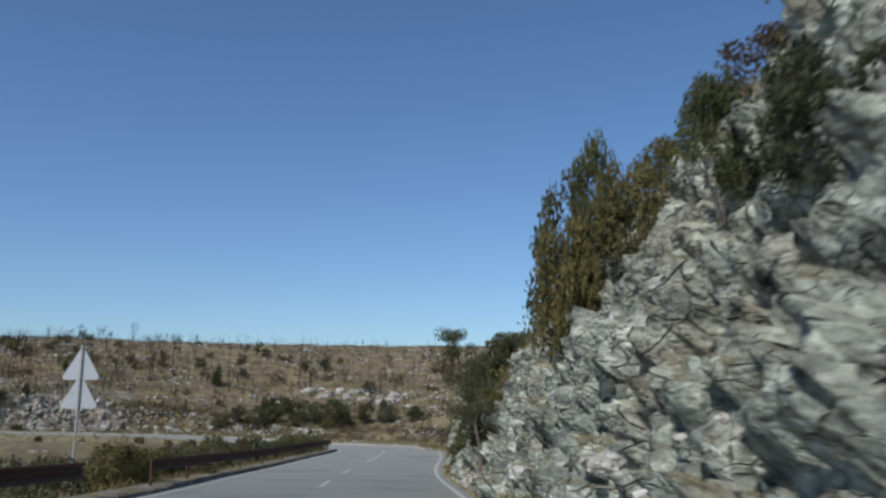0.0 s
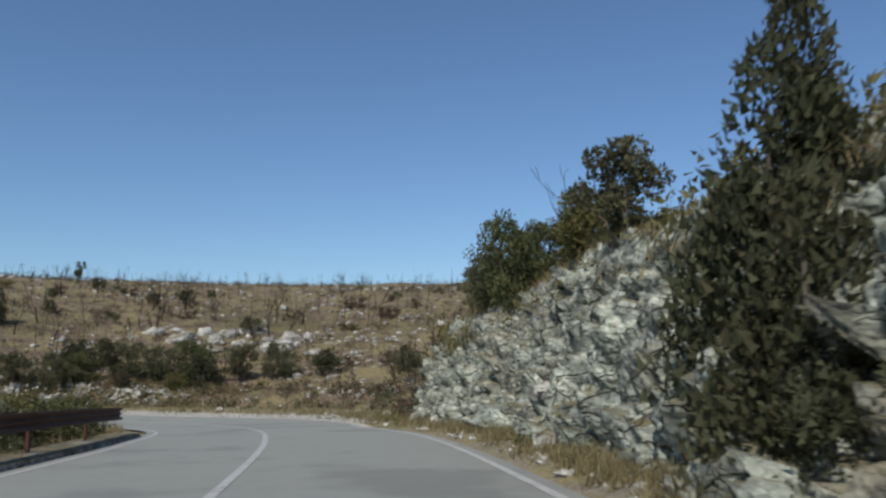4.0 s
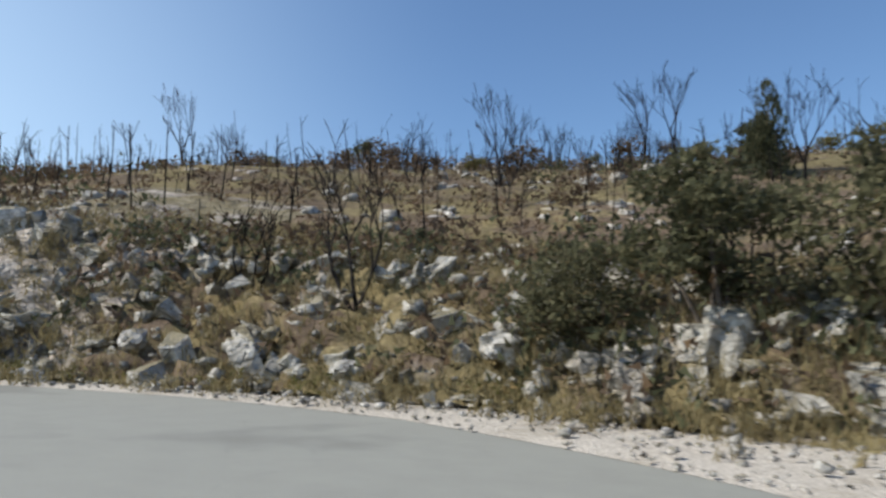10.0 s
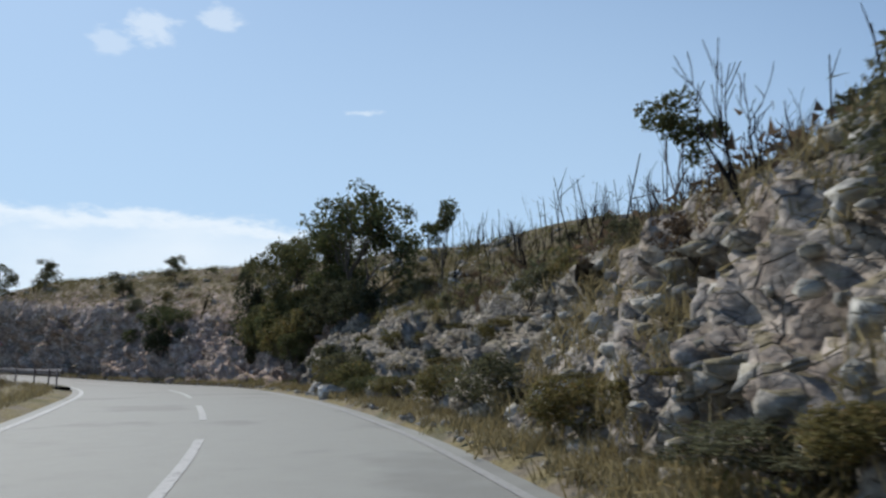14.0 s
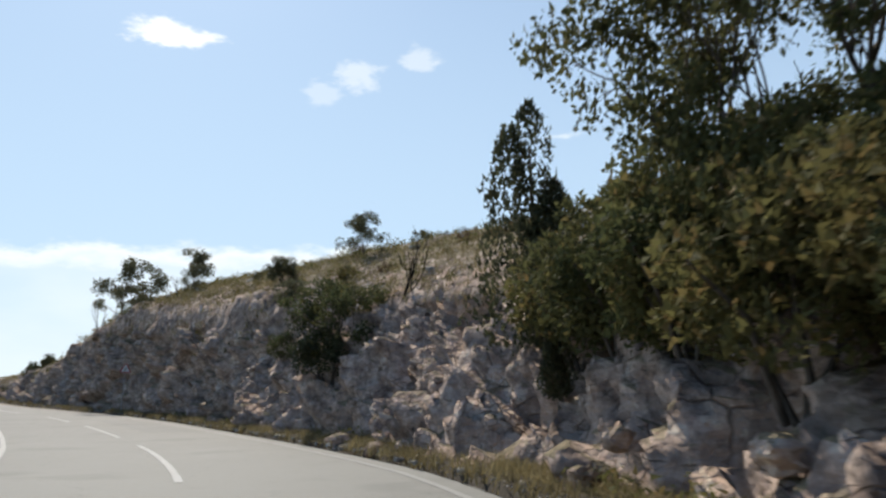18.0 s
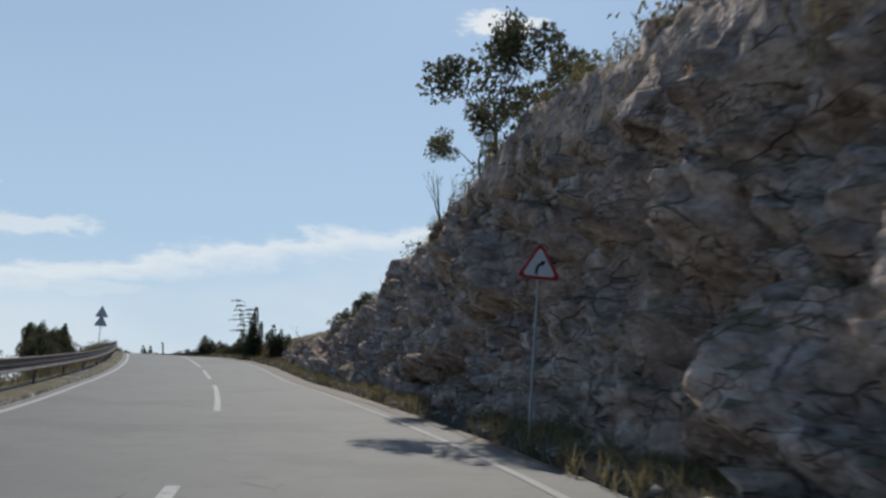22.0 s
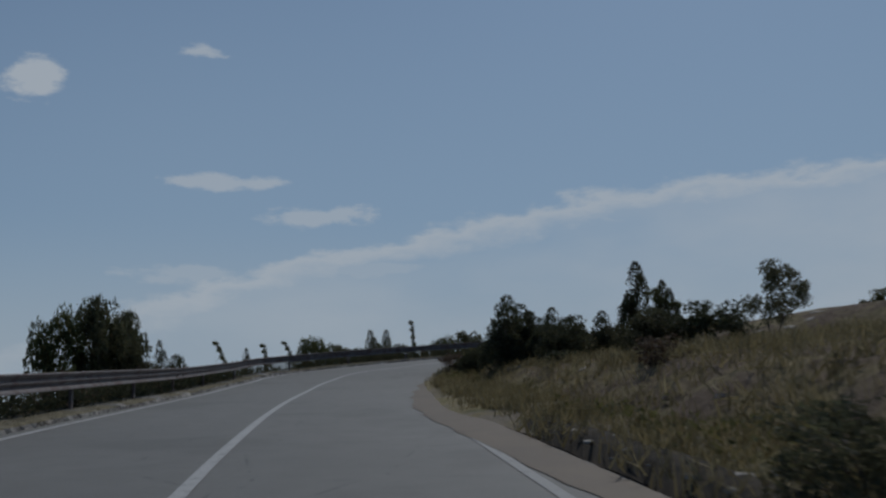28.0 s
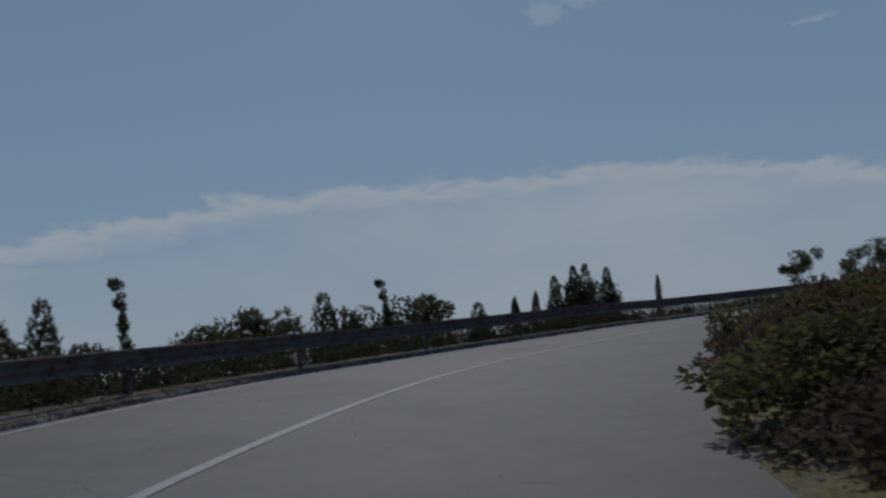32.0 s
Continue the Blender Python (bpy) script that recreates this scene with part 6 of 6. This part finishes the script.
# grit and small stones along the verges
n = 4400
s_ = rng.uniform(-6, 234, n)
o_ = EDGE_R(s_) + APRON(s_) * 0.9 + (np.maximum(VERGE(s_), 0.7) + 0.3) * rng.beta(1.2, 1.4, n)
ob = put("verge_stones", stones_mesh("verge_stones", at(s_, o_, 0.10), 0.02 + 0.10 * rng.uniform(0, 1, n) ** 3, rng, M_STONE))
tagged(ob, "small pale stones fallen along the verge", "stones", kind="stuff")
n = 2600
s_ = rng.uniform(66, 104, n)
o_ = EDGE_R(s_) + 0.1 + (GRAVEL_W(s_) + 0.5) * rng.uniform(0, 1, n)
ob = put("gravel", stones_mesh("gravel", at(s_, o_, 0.05), 0.015 + 0.05 * rng.uniform(0, 1, n) ** 3, rng, M_STONE))
tagged(ob, "loose pale gravel on the shoulder", "gravel", kind="stuff")


s_ = rng.uniform(86, 101, 1400)
o_ = EDGE_R(s_) + VERGE(s_) - 0.3 + (CUT_H(s_) * CUT_W(s_) + 3.0) * rng.uniform(0, 1, 1400)
tufts(rng, foot(s_, o_) + np.array([0, 0, 0.03]), 10, 0.11, 0.15, M_GRASS, 0.08, "dry_grass", "straw-coloured grass between the stones of the bank", "grass", 2.0, 0.2)

# ------------------------------------------------------------------ boulders
def boulder(seed, label, mat=M_STONE):
    bm = bmesh.new()
    bmesh.ops.create_icosphere(bm, subdivisions=3, radius=0.5)
    off = Vector((seed * 3.1, seed * 1.7, seed * 0.9))
    for v in bm.verts:
        d, pts = noise.voronoi(v.co * 2.2 + off)
        h = noise.cell_vector(pts[0] * 5.3)
        v.co *= 0.82 + 0.42 * (h[0] - 0.5) + 0.16 * noise.noise(v.co * 3 + off)
        v.co.z *= 0.72
    me = bpy.data.meshes.new("boulder")
    bm.to_mesh(me)
    bm.free()
    me.materials.append(mat)
    ob = put("boulder", me)
    return tagged(ob, label, "rock", "boulders along the verge")


rocks = [boulder(k, t) for k, t in enumerate(("pale angular limestone boulder fallen on the verge", "grey weathered boulder in the dry grass", "broken white limestone block beside the asphalt", "flat grey rock slab on the verge"))]
# brown boulders take M_ROCK3 too, its warmer base offsetting the blue shade
brown_rocks = [boulder(k, t, mat=M_ROCK3) for k, t in enumerate(("brown weathered boulder at the foot of the cutting", "warm-brown limestone boulder in dry grass", "broken brown rock block on the verge", "flat brown rock slab beside the asphalt"), 4)]
for k in range(110):
    s_ = RNG.uniform(-4, 238)
    if 36 < s_ < 50:
        continue
    o_ = EDGE_R(s_) + APRON(s_) + max(0.35, VERGE(s_) * RNG.uniform(0.35, 1.0)) + RNG.uniform(0, 0.5)
    plant((brown_rocks if s_ > 132 else rocks)[RNG.integers(0, 4)], s_, o_, 0.15 + 0.55 * RNG.uniform(0, 1) ** 2.5, None, -0.06)
for s_, d_, k_, j in ((152.0, 0.9, 0.8, 2), (149.4, 0.8, 0.6, 2), (148.6, 1.1, 0.55, 0), (97.2, 1.9, 0.9, 1), (98.6, 1.9, 0.7, 0), (94.2, 2.6, 0.9, 1), (92.8, 2.9, 0.7, 3), (211.2, 2.3, 1.1, 1), (211.9, 2.9, 1.2, 0), (210.3, 2.7, 0.9, 3), (214.6, 2.4, 0.8, 1), (211.2, 3.8, 1.3, 1), (209.4, 3.0, 1.0, 0), (212.6, 3.7, 1.1, 2), (215.4, 2.9, 0.7, 3), (34.5, 0.7, 0.7, 2), (20.3, 0.6, 0.9, 1), (106.6, 0.5, 0.35, 2), (126.5, 0.7, 1.3, 3), (128.5, 0.8, 1.0, 0), (187.5, 1.5, 0.6, 2), (63.5, 2.0, 1.0, 0), (61.0, 1.6, 0.8, 1), (247.0, 1.4, 0.3, 2)):
    plant((brown_rocks if s_ > 132 else rocks)[j], s_, float(EDGE_R(s_)) + d_, k_, None, -0.05)


# ------------------------------------------------------------------ guardrails
def guardrail(s_a, s_b, mat, label):
    g = empty("guardrail")
    p0 = at(s_a, -float(EDGE_L(s_a)) - 0.78)
    g.location = p0
    tagged(g, label, "guardrail", "guardrails")
    prof = np.array([(0.055, 0.44), (0.055, 0.48), (-0.03, 0.53), (-0.03, 0.56), (0.05, 0.60), (-0.03, 0.64), (-0.03, 0.67), (0.055, 0.72), (0.055, 0.76)])
    prof = np.concatenate([prof, (prof + np.array([-0.012, 0.0]))[::-1]])
    prof = np.concatenate([prof, prof[:1]])
    n = int((s_b - s_a) / 4.0)
    for k in range(n):
        s_ = np.linspace(s_a + 4 * k, s_a + 4 * k + 4.12, 4)
        off = -EDGE_L(s_)[:, None] - 0.72 + prof[None, :, 0] - (0.012 if k % 2 else 0.0)
        P = at(s_[:, None], off, prof[None, :, 1] + 0.06 + 0 * off) - p0
        put("beam", mesh_of("beam", P, grid_faces(4, len(prof)), mat), g)
        bm = bmesh.new()
        bmesh.ops.create_cube(bm, size=1)
        bmesh.ops.scale(bm, vec=(0.055, 0.11, 0.95), verts=bm.verts)
        bmesh.ops.bevel(bm, geom=bm.edges[:], offset=0.008, segments=1, affect="EDGES")
        post = part("post", bm, mat, g)
        q = at(s_[0] + 0.1, -float(EDGE_L(s_[0])) - 0.82, 0.33) - p0
        post.matrix_local = pose(*q, 0, 0, heading(s_[0]))
    return g


guardrail(S0 + 6, 16.6, M_RAIL1, "rusty dark brown steel guardrail on short posts")
guardrail(20.8, 61, M_RAIL1, "rusty dark brown steel guardrail on short posts")
guardrail(140, S1 - 12, M_RAIL2, "dull grey steel guardrail stained with rust")


# ------------------------------------------------------------------ signs
def triangle(r, thick, cut=0.86):
    """An upright triangular plate with blunted corners, facing -y."""
    bm = bmesh.new()
    pts = []
    for k in range(3):
        a = radians(90 + 120 * k)
        for da in (-7, 0, 7):
            q = r * (1.0 if da == 0 else 0.945)
            pts.append((q * math.cos(a + radians(da)), q * math.sin(a + radians(da))))
    vs = [bm.verts.new((x, 0, z)) for x, z in pts]
    f = bm.faces.new(vs)
    ex = bmesh.ops.extrude_face_region(bm, geom=[f])
    bmesh.ops.translate(bm, vec=(0, thick, 0), verts=[v for v in ex["geom"] if isinstance(v, bmesh.types.BMVert)])
    bmesh.ops.recalc_face_normals(bm, faces=bm.faces)
    return bm


def rod(r, z0, z1, sides=10):
    bm = bmesh.new()
    bmesh.ops.create_cone(bm, cap_ends=True, segments=sides, radius1=r, radius2=r, depth=z1 - z0)
    bmesh.ops.translate(bm, vec=(0, 0, (z0 + z1) / 2), verts=bm.verts)
    return bm


def box(sx, sy, sz, at_):
    bm = bmesh.new()
    bmesh.ops.create_cube(bm, size=1)
    bmesh.ops.scale(bm, vec=(sx, sy, sz), verts=bm.verts)
    bmesh.ops.bevel(bm, geom=bm.edges[:], offset=min(sx, sy, sz) * 0.12, segments=1, affect="EDGES")
    bmesh.ops.translate(bm, vec=at_, verts=bm.verts)
    return bm


def warning_sign(name, plates, back, label, arrow):
    """Triangular warning plates on a pole; local -y is the printed side."""
    e = empty(name)
    tagged(e, label, "road sign", "warning signs")
    top = max(plates) + 0.62
    part("pole", rod(0.032, -0.4, top), M_POLE, e, "thin grey steel pole")
    for z in plates:
        p = part("plate", triangle(0.53, 0.012), M_SIGNBACK, e, "bare grey metal triangle")
        p.location = (0, -0.05, z)
        f = part("border", triangle(0.525, 0.004), M_RED, p, "red border")
        f.location = (0, -0.0055, 0)
        w = part("face", triangle(0.395, 0.004), M_SIGNW, p, "white face")
        w.location = (0, -0.0105, 0)
        for dz in (-0.12, 0.18):
            part("clamp", box(0.10, 0.05, 0.03, (0, 0.035, dz)), M_POLE, p)
        if arrow:
            bm = bmesh.new()
            pts = [(-0.07, -0.17), (-0.065, -0.05), (-0.03, 0.04), (0.05, 0.10)]
            for k in range(len(pts) - 1):
                (x0, z0), (x1, z1) = pts[k], pts[k + 1]
                dx, dz = x1 - x0, z1 - z0
                ln = math.hypot(dx, dz)
                nx, nz = -dz / ln * 0.032, dx / ln * 0.032
                bm.faces.new([bm.verts.new(c) for c in ((x0 + nx, 0, z0 + nz), (x0 - nx, 0, z0 - nz), (x1 - nx, 0, z1 - nz), (x1 + nx, 0, z1 + nz))])
            bm.faces.new([bm.verts.new(c) for c in ((0.02, 0, 0.155), (0.075, 0, 0.03), (0.135, 0, 0.15))])
            ex = bmesh.ops.extrude_face_region(bm, geom=bm.faces[:])
            bmesh.ops.translate(bm, vec=(0, 0.004, 0), verts=[v for v in ex["geom"] if isinstance(v, bmesh.types.BMVert)])
            a = part("arrow", bm, M_BLACK, p, "black bend arrow")
            a.location = (0, -0.0155, -0.03)
    return e


def set_sign(ob, s_, off, turn, dz=0.0, lean=0.0):
    p = at(s_, off, dz)
    ob.matrix_basis = pose(p[0], p[1], p[2], 0, lean, heading(s_) + turn)


set_sign(warning_sign("double_sign", (3.05, 2.3), True, "pair of triangular warning signs on one pole, bare backs showing", False), 20.4, -6.3, 180, 0.1)
set_sign(warning_sign("double_sign", (3.0, 2.28), True, "pair of dark triangular warning signs on one pole behind the guardrail", False), 231.2, -4.75, 180, 0.1)
bend = warning_sign("bend_sign", (3.75,), False, "red-bordered triangular bend warning sign on a thin pole", True)
set_sign(bend, 178.8, 4.55, -6, 0.1, 3)
bend.scale = (0.68, 0.68, 0.68)

# stone marker on the verge
e = empty("marker_post")
e.matrix_basis = Matrix.Translation(at(205.6, 4.7, 0.08)) @ pose(0, 0, 0, 0, 3, heading(205.6))
tagged(e, "short dark square stone marker post in the grass", "marker post")
bm = box(0.19, 0.19, 0.62, (0, 0, 0.19))
for v in bm.verts:
    if v.co.z > 0.4:
        v.co.x *= 0.86
        v.co.y *= 0.86
part("shaft", bm, M_CONC, e)
